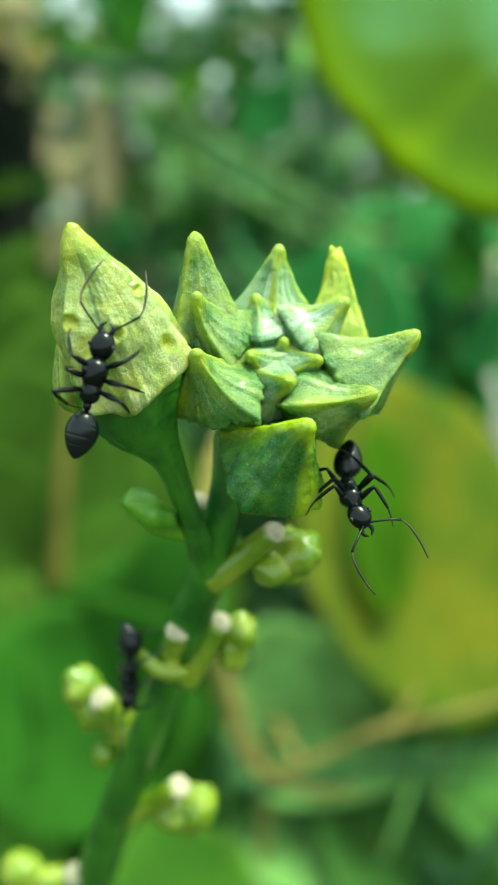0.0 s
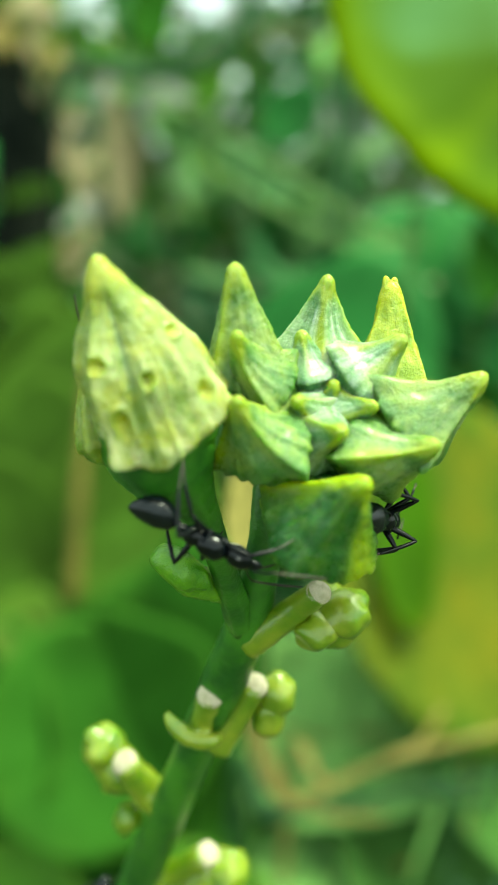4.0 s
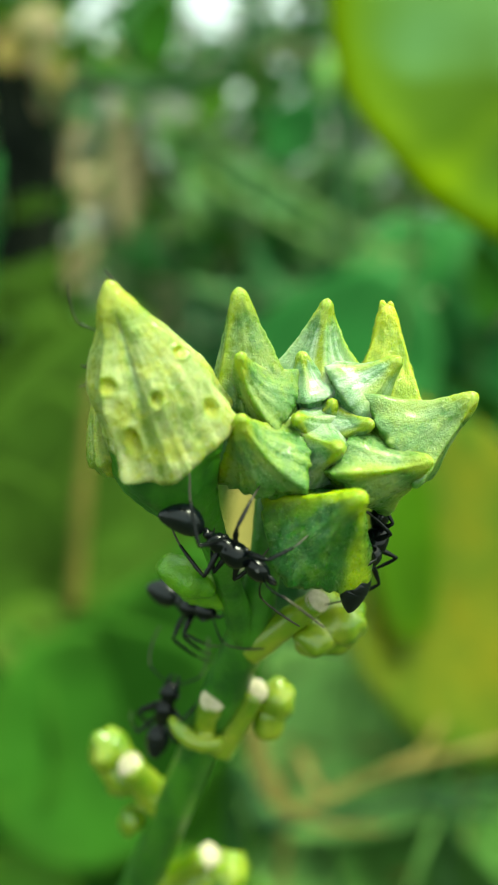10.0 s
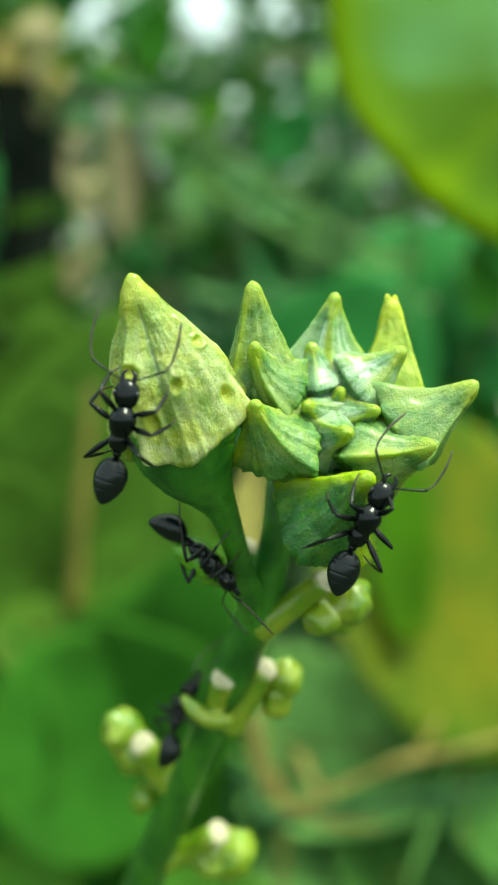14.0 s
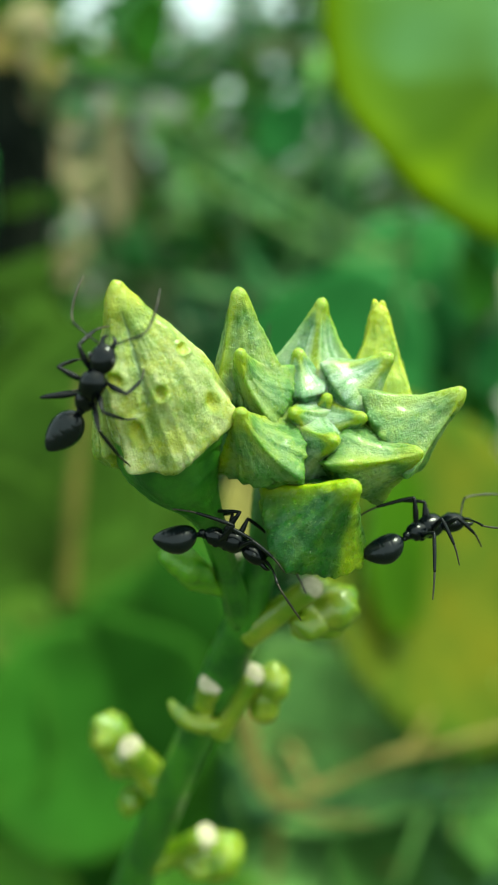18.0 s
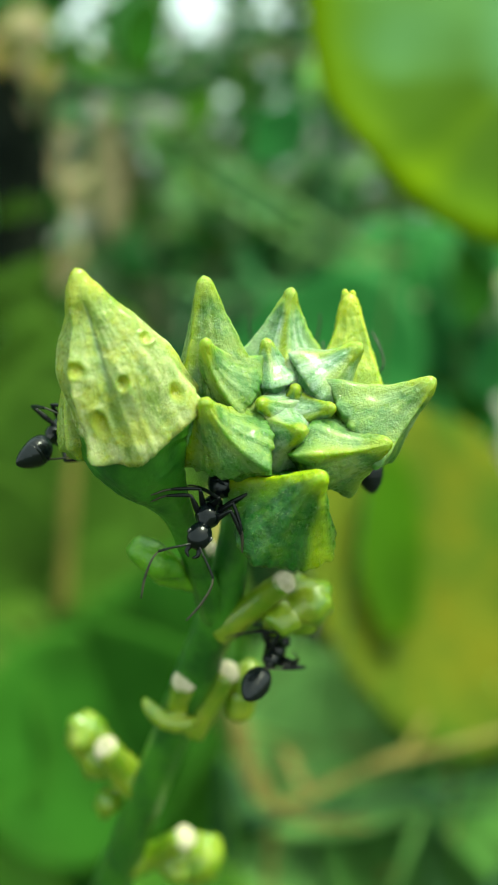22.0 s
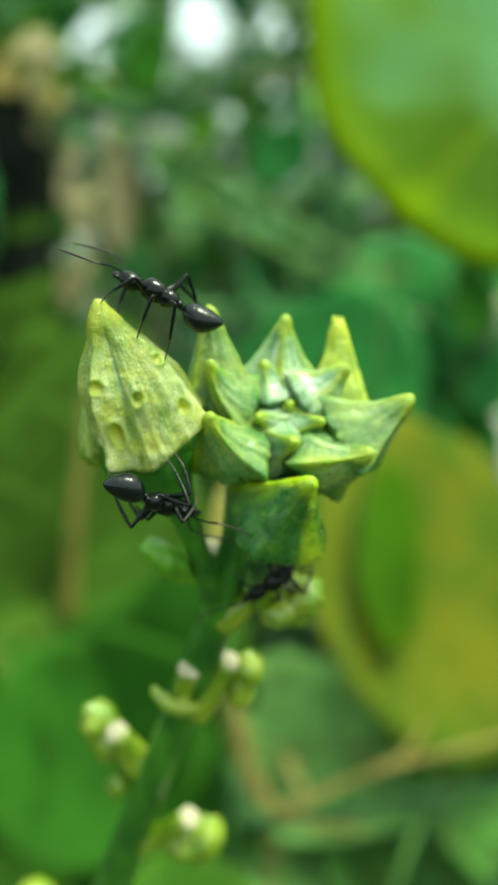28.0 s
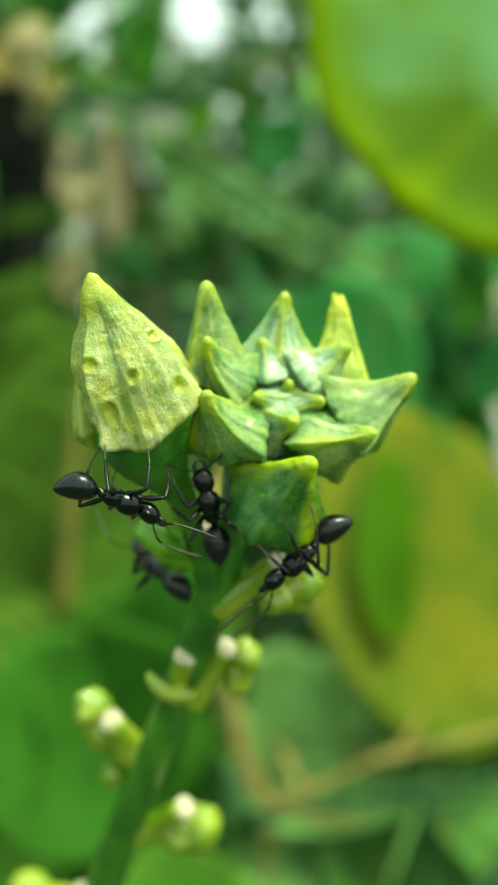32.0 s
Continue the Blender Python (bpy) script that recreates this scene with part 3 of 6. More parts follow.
        tube(bm, way, sizes, 8, 6, 0.2)
        part("side_shoot", bm, material, ob, "", foot)
    return ob


rod("dry_stalk", "upright tan dry stalk", "stalk", [(-63.45, 336.00, 29.19), (-66.70, 336.00, -13.38), (-69.94, 336.00, -66.09), (-75.21, 336.00, -145.15)], [2.0, 2.6, 2.9, 2.9], DRY)
# added trunk shape that stands in for a shadowed gap between the leaves
rod("tree_trunk", "dark trunk shape added for the shadowed gap in the thicket", "tree trunk", [(-175.89, 462.00, 302.16), (-135.47, 462.00, 201.81), (-119.58, 462.00, 151.64), (-122.53, 469.00, 103.00), (-151.07, 490.00, 42.57)], [10.03, 12.26, 15.05, 13.94, 11.15], GAP_SHADE)
rod("bent_twig", "bent light brown twig", "twig", [(-8.51, 224.00, -49.47), (-4.87, 224.00, -60.28), (-0.14, 224.00, -73.79), (4.60, 224.00, -79.47), (17.09, 238.00, -80.56), (37.86, 252.00, -76.17), (59.28, 308.00, -101.46)], [2.3, 2.5, 2.1, 1.3, 0.7, 0.55, 0.7], TWIG, shoots=(([(3.92, 224.00, -79.20), (14.22, 238.00, -88.46), (30.26, 252.00, -94.42)], [1.22, 0.86, 0.46]),))
rod("dark_twig", "thin dark twig across the undergrowth", "twig", [(84.99, 252.00, -76.93), (63.71, 252.00, -83.02), (39.38, 252.00, -86.82), (18.09, 252.00, -91.38), (-0.15, 252.00, -93.66), (-10.31, 280.00, -107.45)], [1.06, 1.22, 1.22, 1.52, 2.28, 2.37], DARKVINE, shoots=(([(39.38, 252.00, -86.82), (54.58, 252.00, -89.86), (69.79, 252.00, -89.10)], [1.22, 0.91, 0.61]),))
rod("dark_twig", "dark twig low in the undergrowth", "twig", [(78.48, 266.00, -105.28), (68.85, 266.00, -114.91), (57.62, 266.00, -126.15), (50.51, 280.00, -144.61)], [1.93, 2.09, 2.25, 2.37], DARKVINE)
rod("dry_twig", "thin pale twig lying across the undergrowth", "twig", [(70.22, 238.00, -63.33), (51.55, 238.00, -68.64), (31.45, 238.00, -74.10), (15.05, 252.00, -86.36), (4.90, 280.00, -104.07)], [0.72, 0.86, 1.01, 1.06, 1.18], TWIG)
rod("grey_stalk", "pale grey upright stalk", "stalk", [(117.46, 476.00, 130.39), (120.91, 476.00, 87.31), (119.76, 476.00, 41.36), (126.08, 476.00, -33.31)], [5.17, 6.89, 6.32, 6.32], GREY)
rod("vine", "slanting green vine stem", "vine", [(-66.14, 420.00, 175.87), (-38.26, 420.00, 150.52), (-5.32, 420.00, 130.25), (52.11, 434.00, 97.93), (122.37, 462.00, 62.44)], [1.0, 1.3, 1.5, 1.5, 1.5], VINE)
rod("vine", "slanting green vine stem", "vine", [(-46.79, 406.00, 134.48), (-10.04, 406.00, 111.21), (30.16, 420.00, 92.24), (100.07, 462.00, 62.44)], [1.0, 1.6, 1.6, 1.6], VINE)
rod("vine", "thin dark vine stem with a bend", "vine", [(-9.70, 392.00, 185.43), (-16.79, 392.00, 168.87), (-30.98, 392.00, 159.41), (-54.63, 392.00, 155.86), (-78.29, 392.00, 157.52), (-109.42, 476.00, 139.00)], [2.6, 3.4, 3.6, 3.4, 3.2, 3.0], DARKVINE)
rod("dark_vine", "dark upright vine stem", "vine", [(34.18, 476.00, 222.29), (38.48, 476.00, 173.47), (35.61, 476.00, 130.39), (36.19, 504.00, 25.54)], [4.02, 4.60, 4.60, 4.60], DARKVINE)

# ---- the flower spike ----
FOOT = Vector((-0.11, 0.26, 0.0))
spike = thing("flower_spike", FOOT, "green flower spike with pointed buds on a fleshy stem", "flower spike")


def ease(x, lo, hi):
    u = min(1.0, max(0.0, (x - lo) / (hi - lo)))
    return u * u * (3 - 2 * u)


def hairs(places, size, seed, under, bud_part):
    """Short pale hairs that lie along a bud's skin and stand a little off it."""
    rnd = random.Random(seed)
    rows, seg = len(places) - 1, len(places[0])
    bm = bmesh.new()
    for _ in range(int(size * 75)):
        j = rnd.randrange(int(rows * under / (1 + under)), int(rows * 0.97))
        k = rnd.randrange(seg)
        a, b, c = places[j][k], places[j][(k + 1) % seg], places[min(rows, j + 1)][k]
        across, along = b - a, c - a
        if across.length * rnd.uniform(0.0, 1.0) < 0.00004 or along.length < 1e-7:
            continue
        up = across.cross(along).normalized()
        along.normalize()
        root = a.lerp(b, rnd.random())
        lean = (along * rnd.choice((1, 1, -0.6)) + across.normalized() * rnd.gauss(0, 0.35) + up * rnd.uniform(0.12, 0.5)).normalized()
        side = lean.cross(up).normalized() * 0.000011
        long = rnd.uniform(0.00012, 0.00034)
        bm.faces.new((bm.verts.new(root - side), bm.verts.new(root + side), bm.verts.new(root + lean * long)))
    ob = part("down", bm, DOWN, bud_part, "short pale down", FOOT)
    tagged(ob, kind="stuff")


def bud(name, tip, base, hw, material, parent=spike, keels=(-0.8, 0.8, 2.4, 3.9), crests=None, band_width=0.52, flat=0.7, keel=0.12, power=1.15, nub=0.12, neck=0.03, belly=0.08, pinch=0.0, crinkle=0.03, flute=0.012, flutes=15, skirt=0.14, under=0.32, depth=1.0, bend=0.0, bend_to=0.0, craters=(), seed=0, drop=0.0, drop_at=0.0, lift=0.0, groove=None, pale=1.0, low_down=0.32, edge_glow=0.95, glow_from=-0.12, label="", seg=96, rows=64, hint=(0.0, -1.0, 0.12)):
    """A pointed bud: keeled horn with a blunt round tip, fluted faces, and a frilled skirt over a tucked-in foot."""
    tip, base = Vector(tip), Vector(base)
    e1, e2, e3 = frame_of(tip - base, Vector(hint))
    long = (tip - base).length
    corners = sorted(k % (2 * math.pi) for k in keels)
    spans = list(zip(corners, corners[1:] + [corners[0] + 2 * math.pi]))
    cap = min(0.3, nub * hw / long * 1.1)
    bm = bmesh.new()
    tint = bm.loops.layers.color.new("skin")
    grain = bm.verts.layers.float_vector.new("grain")
    info, rings = [], []
    for j in range(rows + 1):
        s = -under + (1 + under) * j / rows
        up = max(0.0, s)
        if s >= 0:
            r0 = nub + (1 - nub) * (1 - min(1.0, up / (1 - cap * 0.3)) ** power if power > 1 else (1 - min(1.0, up / (1 - cap * 0.3))) ** (2 - power))
            r0 *= 1 - neck * math.exp(-((s - 0.76) / 0.12) ** 2)
            if s > 1 - cap:
                r0 *= math.sqrt(max(0.03, 1 - ((s - 1 + cap) / cap) ** 2))
        else:
            q = -s / under
            r0 = math.sqrt(max(0.0, 1 - 0.985 * q ** 2.2))
        r0 *= 1 + belly * math.exp(-((s - 0.14) / 0.17) ** 2)
        keen = min(1.0, max(0.0, (1 - cap * 0.4 - s) / 0.35))
        rim = math.exp(-((s - 0.015) / 0.075) ** 2)
        tuck = math.exp(-((s + 0.13) / 0.07) ** 2)
        ring = []
        for k in range(seg):
            a = 2 * math.pi * k / seg
            for k0, k1 in spans:
                if k0 <= a < k1 or k0 <= a + 2 * math.pi < k1:
                    u = (a - k0 if a >= k0 else a + 2 * math.pi - k0)
                    wide = k1 - k0
                    break
            half = min(wide / 2, 1.15)
            chord = math.cos(half) / math.cos((2 * u / wide - 1) * half)
            near = min(abs((a - k + math.pi) % (2 * math.pi) - math.pi) for k in (crests or keels))
            ridge = math.exp(-(near / 0.17) ** 2)
            band = math.exp(-(near / band_width) ** 2)
            r = r0 * (1 + (chord - 1) * flat * keen)
            r *= 1 + keel * (ridge - 0.15) * keen * (0.55 + 0.45 * (1 - up))
            wob = noise.noise((math.cos(a) * 2.2 + seed, math.sin(a) * 2.2, seed * 1.7 + up * 0.6))
            frill = noise.noise((math.cos(a) * 6.5 + seed * 3, math.sin(a) * 6.5, seed + up * 0.5))
            spread = ease(s, 0.78, 0.05) * (1 if s >= 0 else 0.7)
            wave = math.sin(flutes * a + 3.2 * wob + 2.6 * frill + seed)
            r *= 1 + flute * wave * spread + 0.10 * wob * keen * 0.6
            r *= 1 + skirt * rim * (0.6 + 0.6 * wob + 0.5 * frill + 0.15 * wave) - skirt * 0.8 * tuck
            r *= 1 + crinkle * noise.noise((math.cos(a) * 8 + seed, math.sin(a) * 8, up * 2.2)) * min(1.0, max(0.0, 0.95 - up) * 3)
            r *= 1 - pinch * max(0.0, -math.sin(a)) * ease(s, 0.45, 0.0)
            line = 0.0
            if groove is not None:
                line = math.exp(-(((a - groove + math.pi) % (2 * math.pi) - math.pi) / (0.07 + 0.05 * (1 - up))) ** 2) * ease(s, 0.2, 0.4) * ease(s, 0.9, 0.75)
                r *= 1 - 0.07 * line
            pit = gold = 0.0
            for cs, ca, cr in craters:
                d = math.hypot((s - cs) * long, ((a - ca + math.pi) % (2 * math.pi) - math.pi) * hw * r0) / cr
                pit += 0.22 * cr * math.exp(-((d - 1) / 0.36) ** 2) - 0.38 * cr * math.exp(-(d / 0.66) ** 2)
                gold = max(gold, math.exp(-(d / 1.0) ** 4))
            rad = hw * r * math.sqrt((depth * math.cos(a)) ** 2 + math.sin(a) ** 2) + pit
            sag = rim * long * 0.05 * (0.5 + 1.2 * wob + 1.0 * frill + 0.2 * wave) * (skirt / 0.14) + drop * (0.5 + 0.5 * math.cos(a - drop_at)) * ease(s, 0.25, 0.0)
            c = base + e3 * (long * s - sag) + (e1 * bend + e2 * bend_to) * (math.sin(up * math.pi) * long)
            c += e3 * (lift * ((0.5 + 0.5 * math.sin(a)) ** 1.5 + 1.1 * max(0.0, -math.sin(a)) ** 1.5) * min(1.0, max(0.0, 1 - s)) ** 1.5)
            d = e1 * math.cos(a) + e2 * math.sin(a)
            p = c + d * rad
            p += d * (0.035 * hw * noise.noise(p * (2.2 / hw)) + 0.02 * hw * noise.noise(p * (6 / hw)) + 0.035 * noise.noise(p * 3.5) + 0.02 * noise.noise(p * 8))
            v = bm.verts.new(W(p))
            v[grain] = (math.cos(a) * 1.7 + seed, math.sin(a) * 1.7, s * 0.35)
            ring.append(v)
            # yellow of tip, crests and pits; the crest band also paints light on the ridges
            warm = 0.95 * ease(s, 0.62, 0.95) + edge_glow * band * ease(s, glow_from - 0.05, glow_from + 0.45) * (0.75 + 0.9 * wob) + 0.85 * gold
            down = pale * (ease(s, 0.95, 0.45) * (0.85 + 0.12 * wave + 0.5 * wob) + 0.4 * rim) * (low_down + (1 - low_down) * ease(s, 0.0, 0.45)) * (1 - gold) * (0.3 if s < -0.06 else 1.0)
            info.append((v, (min(1, max(0, warm)), min(1, max(0, down)), 0.85 * line)))
        rings.append(ring)
    for a, b in zip(rings, rings[1:]):
        for i in range(seg):
            bm.faces.new((a[i], a[(i + 1) % seg], b[(i + 1) % seg], b[i]))
    bm.faces.new(rings[0][::-1]), bm.faces.new(rings[-1])
    skin = dict(info)
    for f in bm.faces:
        for lp in f.loops:
            lp[tint] = (*skin[lp.vert], 1)
    places = [[v.co.copy() for v in ring] for ring in rings]
    ob = part(name, bm, material, parent, label, FOOT)
    if parent is spike:
        hairs(places, long * hw * min(1.0, pale), seed, under, ob)
    for cs, ca, cr in craters:
        bm = bmesh.new()
        d = e1 * math.cos(ca) + e2 * math.sin(ca)
        k = hw * (1 - cs ** power) * 0.9 * math.sqrt((depth * math.cos(ca)) ** 2 + math.sin(ca) ** 2)
        ball(bm, tuple(base + e3 * (long * cs) + d * (k * (1 - pinch * max(0.0, -math.sin(ca)) * ease(cs, 0.45, 0.0)) - 0.6 * cr)), (cr * 0.5, cr * 0.5, cr * 0.35), tuple(d), 0.1, 14, 10)
        part("nectary", bm, NECTAR, ob, "glossy yellow-green nectary", FOOT)
    return ob


# main stem, bud stalks and the core that carries the cluster
bm = bmesh.new()
foot_mm = HEAD.inverted() @ (FOOT - Vector((0, 0, 0.01))) * 1000
bend_mm = Vector((-20.69, 103.60, -58.51))
LOWER = [tuple(bend_mm.lerp(foot_mm, k)) for k in (0.0, 0.03, 0.09, 0.25, 0.55, 1.0)]
tube(bm, [(0.36, 66.64, 3.38), (-1.12, 66.36, -0.24), (-1.70, 66.92, -3.47), (-2.72, 69.30, -8.40), (-4.29, 72.52, -12.95), (-6.50, 76.44, -18.72), (-9.42, 81.76, -26.44), (-12.52, 87.92, -34.80), (-16.02, 94.50, -44.82), *LOWER],
     [2.38, 1.43, 1.17, 1.42, 1.58, 1.52, 1.58, 1.75, 2.00, 2.2, 2.3, 2.4, 2.6, 2.8, 3.0], 22, 8, 0.06, ribs=5, rib=0.035)
part("stem", bm, STEM, spike, "fleshy green stem", FOOT)
bm = bmesh.new()
ball(bm, (1.63, 64.9, 3.6), (4.1, 3.9, 3.9), (0, 0.2, 1), 0.12, 28, 20)
part("core", bm, STEM, spike, "", FOOT)

left_bud = bud("large_bud", (-10.59, 55.02, 12.95), (-7.75, 59.08, 3.99), 4.55, BUD_LARGE, keels=(-0.72, 1.15, 2.5, 4.0), flat=0.34, keel=0.07, power=1.42, nub=0.08, neck=0.10, flute=0.009, flutes=21, skirt=0.09, under=0.12, depth=0.85, belly=0.0, crinkle=0.012, pinch=0.26, drop=1.59, drop_at=0.1, lift=2.20, groove=-0.12, edge_glow=0.35, low_down=1.0,
               craters=((0.30, 0.20, 0.58), (0.45, -0.66, 0.56), (0.15, -0.46, 0.56), (0.46, 1.05, 0.46), (0.12, 0.95, 0.42)), seed=3, seg=200, rows=140, label="large pale yellow-green pointed bud with round nectary pits")
bud("side_lobe", (-11.85, 59.92, 7.05), (-10.85, 60.6, 3.2), 1.65, BUD_LARGE, parent=left_bud, keels=(-0.5, 1.2, 3.2, 4.5), flat=0.4, power=2.0, nub=0.22, neck=0, skirt=0.1, seed=31, pale=0.6, seg=48, rows=32)
bm = bmesh.new()
tube(bm, [(-7.95, 60.20, 6.03), (-7.66, 60.20, 3.41), (-6.88, 60.62, 1.43), (-5.92, 61.32, -0.11), (-5.21, 62.16, -1.43), (-4.64, 63.56, -3.22), (-3.95, 66.08, -5.82), (-3.14, 69.30, -9.03)],
     [3.35, 3.5, 2.6, 1.5, 1.0, 0.84, 0.87, 1.08], 48, 10, 0.04, ribs=7, rib=0.04)
part("bud_stalk", bm, STEM, left_bud, "dark green cup and stalk", FOOT)

bud("bud", (-3.44, 58.80, 13.27), (-2.95, 61.88, 7.24), 2.75, BUD_MID, keels=(-0.7, 1.3, 3.0), flat=0.28, power=1.0, skirt=0.10, under=0.5, nub=0.16, seed=11, pale=1.0)
bud("bud", (2.06, 62.16, 13.20), (1.52, 64.40, 8.51), 2.84, BUD_YOUNG, keels=(-1.15, 0.25, 1.5, 3.2), flat=0.50, belly=0.17, keel=0.2, power=0.82, bend_to=-0.03, skirt=0.12, under=0.5, nub=0.14, low_down=0.8, seed=12)
yellow_bud = bud("bud", (5.89, 63.42, 13.09), (5.79, 65.24, 7.24), 2.75, BUD_YELLOW, keels=(-0.9, 0.8, 3.0), flat=0.31, power=0.9, bend_to=0.03, skirt=0.1, under=0.5, nub=0.19, seed=13, pale=0.7)
for a, b in (((5.57, 63.28, 13.32), (5.71, 63.56, 12.35)), ((6.14, 63.42, 13.28), (6.07, 63.70, 12.38))):
    bud("tip_horn", a, b, 0.36, BUD_YELLOW, parent=yellow_bud, keels=(-0.8, 0.8, 2.4, 3.9), flat=0.2, power=2.2, neck=0, nub=0.36, skirt=0.02, seed=41, pale=0.4, seg=20, rows=16)
bud("bud", (-3.38, 57.68, 9.26), (-1.58, 61.04, 6.63), 2.2, BUD_MID, keels=(-0.35, 1.7, 3.3), flat=0.43, belly=0.17, keel=0.2, power=0.9, bend_to=-0.10, skirt=0.08, under=0.5, nub=0.16, seed=14)
bud("bud", (-3.33, 56.28, 5.57), (-1.41, 59.92, 2.96), 2.75, BUD_MID, keels=(0.1, 2.0, 4.2), flat=0.40, belly=0.17, keel=0.2, power=0.92, bend_to=-0.08, skirt=0.11, flute=0.008, flutes=19, under=0.5, nub=0.13, seed=15, edge_glow=0.95, pale=0.8)
bud("bud", (11.01, 60.20, 7.16), (6.97, 62.44, 4.37), 3.35, BUD_MID, keels=(-1.0, 0.75, 3.0), flat=0.46, belly=0.17, keel=0.15, power=0.92, bend_to=0.04, skirt=0.12, under=0.5, nub=0.12, seed=16)
bud("bud", (8.00, 58.38, 3.06), (4.40, 61.32, 2.74), 2.8, BUD_MID, keels=(0.2, 2.2, 4.2), flat=0.40, belly=0.17, keel=0.18, power=1.0, bend_to=0.05, skirt=0.08, flute=0.008, flutes=18, under=0.5, nub=0.13, seed=17)
# lowest bud: shaded front by dark skin, lit top and right edges by crest bands
bud("bud", (3.68, 56.00, 1.25), (1.44, 61.04, -1.69), 3.85, BUD_LOW_SHADED, keels=(-1.35, 0.22, 1.79, 3.36), crests=(-1.4, 1.55), band_width=0.46, flat=0.6, keel=0.06, power=0.98, neck=0.03, skirt=0.07, under=0.45, nub=0.09, flute=0.012, flutes=24, seed=18, edge_glow=1.3, glow_from=-0.6, pale=0.4, label="blocky green bud with sharp crests, front shade and lit edges painted in")
bud("young_bud", (0.41, 61.46, 9.82), (0.83, 62.44, 7.38), 1.9, BUD_YOUNG, keels=(-1.2, -0.1, 1.1, 2.4, 3.8), flat=0.28, belly=0.26, keel=0.10, power=0.62, skirt=0.05, under=0.5, nub=0.20, low_down=0.9, seed=19, seg=64, rows=48)
bud("young_bud", (6.55, 61.32, 9.43), (3.94, 62.72, 7.27), 2.3, BUD_YOUNG, keels=(-0.9, 0.5, 1.9, 3.6), flat=0.28, belly=0.26, keel=0.10, power=0.85, skirt=0.05, under=0.5, nub=0.17, low_down=0.9, seed=20, seg=64, rows=48)
bud("young_bud", (2.30, 60.48, 6.74), (2.06, 62.16, 5.33), 1.5, BUD_YOUNG, keels=(-0.8, 0.6, 2.2, 3.9), flat=0.28, belly=0.26, keel=0.10, power=0.8, skirt=0.05, under=0.5, nub=0.22, low_down=0.9, seed=21, seg=56, rows=40)
bud("young_bud", (4.63, 59.64, 5.33), (3.02, 61.88, 4.93), 1.67, BUD_YOUNG, keels=(-0.9, 0.5, 2.2, 3.9), flat=0.28, belly=0.26, keel=0.10, power=0.85, skirt=0.05, under=0.5, nub=0.20, low_down=0.9, seed=22, seg=56, rows=40)
bud("young_bud", (-0.04, 59.08, 5.60), (1.08, 61.60, 4.91), 1.63, BUD_YOUNG, keels=(-0.8, 0.7, 2.2, 3.9), flat=0.28, belly=0.26, keel=0.10, power=0.85, skirt=0.05, under=0.5, nub=0.22, low_down=0.9, seed=23, seg=56, rows=40)
bud("young_bud", (2.62, 57.96, 3.78), (1.52, 61.32, 3.77), 2.25, BUD_YOUNG, keels=(-0.2, 1.7, 3.7), flat=0.28, belly=0.26, keel=0.10, power=0.9, skirt=0.05, flute=0.008, under=0.5, nub=0.16, low_down=0.9, seed=24, seg=72, rows=48)


def pedicel(points, radii, eggs, label="cut flower stalk with a pale scar"):
    """A short side stalk: limb, pale round scar at its end, and small round buds beside it."""
    bm = bmesh.new()
    tube(bm, points, radii, 16, 6, 0.08)
    ob = part("pedicel", bm, STEM if len(eggs) == 0 else BERRY, spike, label, FOOT)
    a, b, r = Vector(points[-2]), Vector(points[-1]), radii[-1]
    d = (b - a).normalized()
    face = (d + Vector((0.0, -1.1, 0.45))).normalized()
    bm = bmesh.new()
    ball(bm, tuple(b), (r * 1.06, r * 1.06, r * 0.55), tuple(face), 0.06, 20, 12)
    part("scar", bm, SCAR, ob, "pale cut scar", FOOT)
    for c, rad, axis in eggs:
        bm = bmesh.new()
        ball(bm, c, (rad, rad * 0.95, rad * 1.18), axis, 0.22, 26, 18, 0.15)
        part("small_bud", bm, BERRY, ob, "small round glossy bud", FOOT)
    return ob


pedicel([(-2.78, 69.72, -10.35), (-1.50, 69.02, -9.33), (0.37, 68.04, -7.72), (1.77, 66.64, -6.39)], [1.08, 1.03, 0.94, 0.80],
        [((3.71, 69.02, -8.08), 1.74, (0.6, 0, 0.5)), ((2.70, 70.00, -7.64), 1.34, (0.2, 0, 1)), ((1.86, 68.60, -9.27), 1.41, (1, 0, 0)), ((2.97, 69.44, -9.55), 1.17, (1, 0, 0.3))])
pedicel([(-6.59, 74.76, -18.54), (-6.09, 74.20, -17.06), (-5.49, 72.24, -14.56)], [1.05, 0.92, 0.92], [((-6.26, 73.64, -17.86), 0.98, (1, 0, 0.2))])
pedicel([(-5.29, 75.60, -18.98), (-4.03, 75.04, -17.25), (-2.36, 73.92, -14.23)], [1.37, 1.07, 0.92],
        [((-0.77, 75.32, -15.09), 1.50, (0.1, 0, 1)), ((-1.32, 75.60, -16.69), 1.37, (0.2, 0, 1))])
pedicel([(-9.67, 81.76, -26.05), (-11.15, 81.76, -24.57), (-12.65, 80.36, -22.06)], [1.37, 1.42, 1.02],
        [((-14.70, 82.60, -21.63), 1.89, (-0.2, 0, 1)), ((-13.65, 82.88, -23.40), 1.99, (-0.5, 0, 0.8)), ((-12.82, 83.30, -27.54), 1.21, (0.4, 0, 1))])
pedicel([(-11.62, 87.92, -34.90), (-9.47, 87.64, -34.05), (-6.46, 85.68, -31.59)], [1.36, 1.20, 1.03],
        [((-4.93, 87.92, -34.27), 2.04, (0.5, 0, 1)), ((-6.84, 87.92, -34.80), 1.83, (1, 0, 0))])
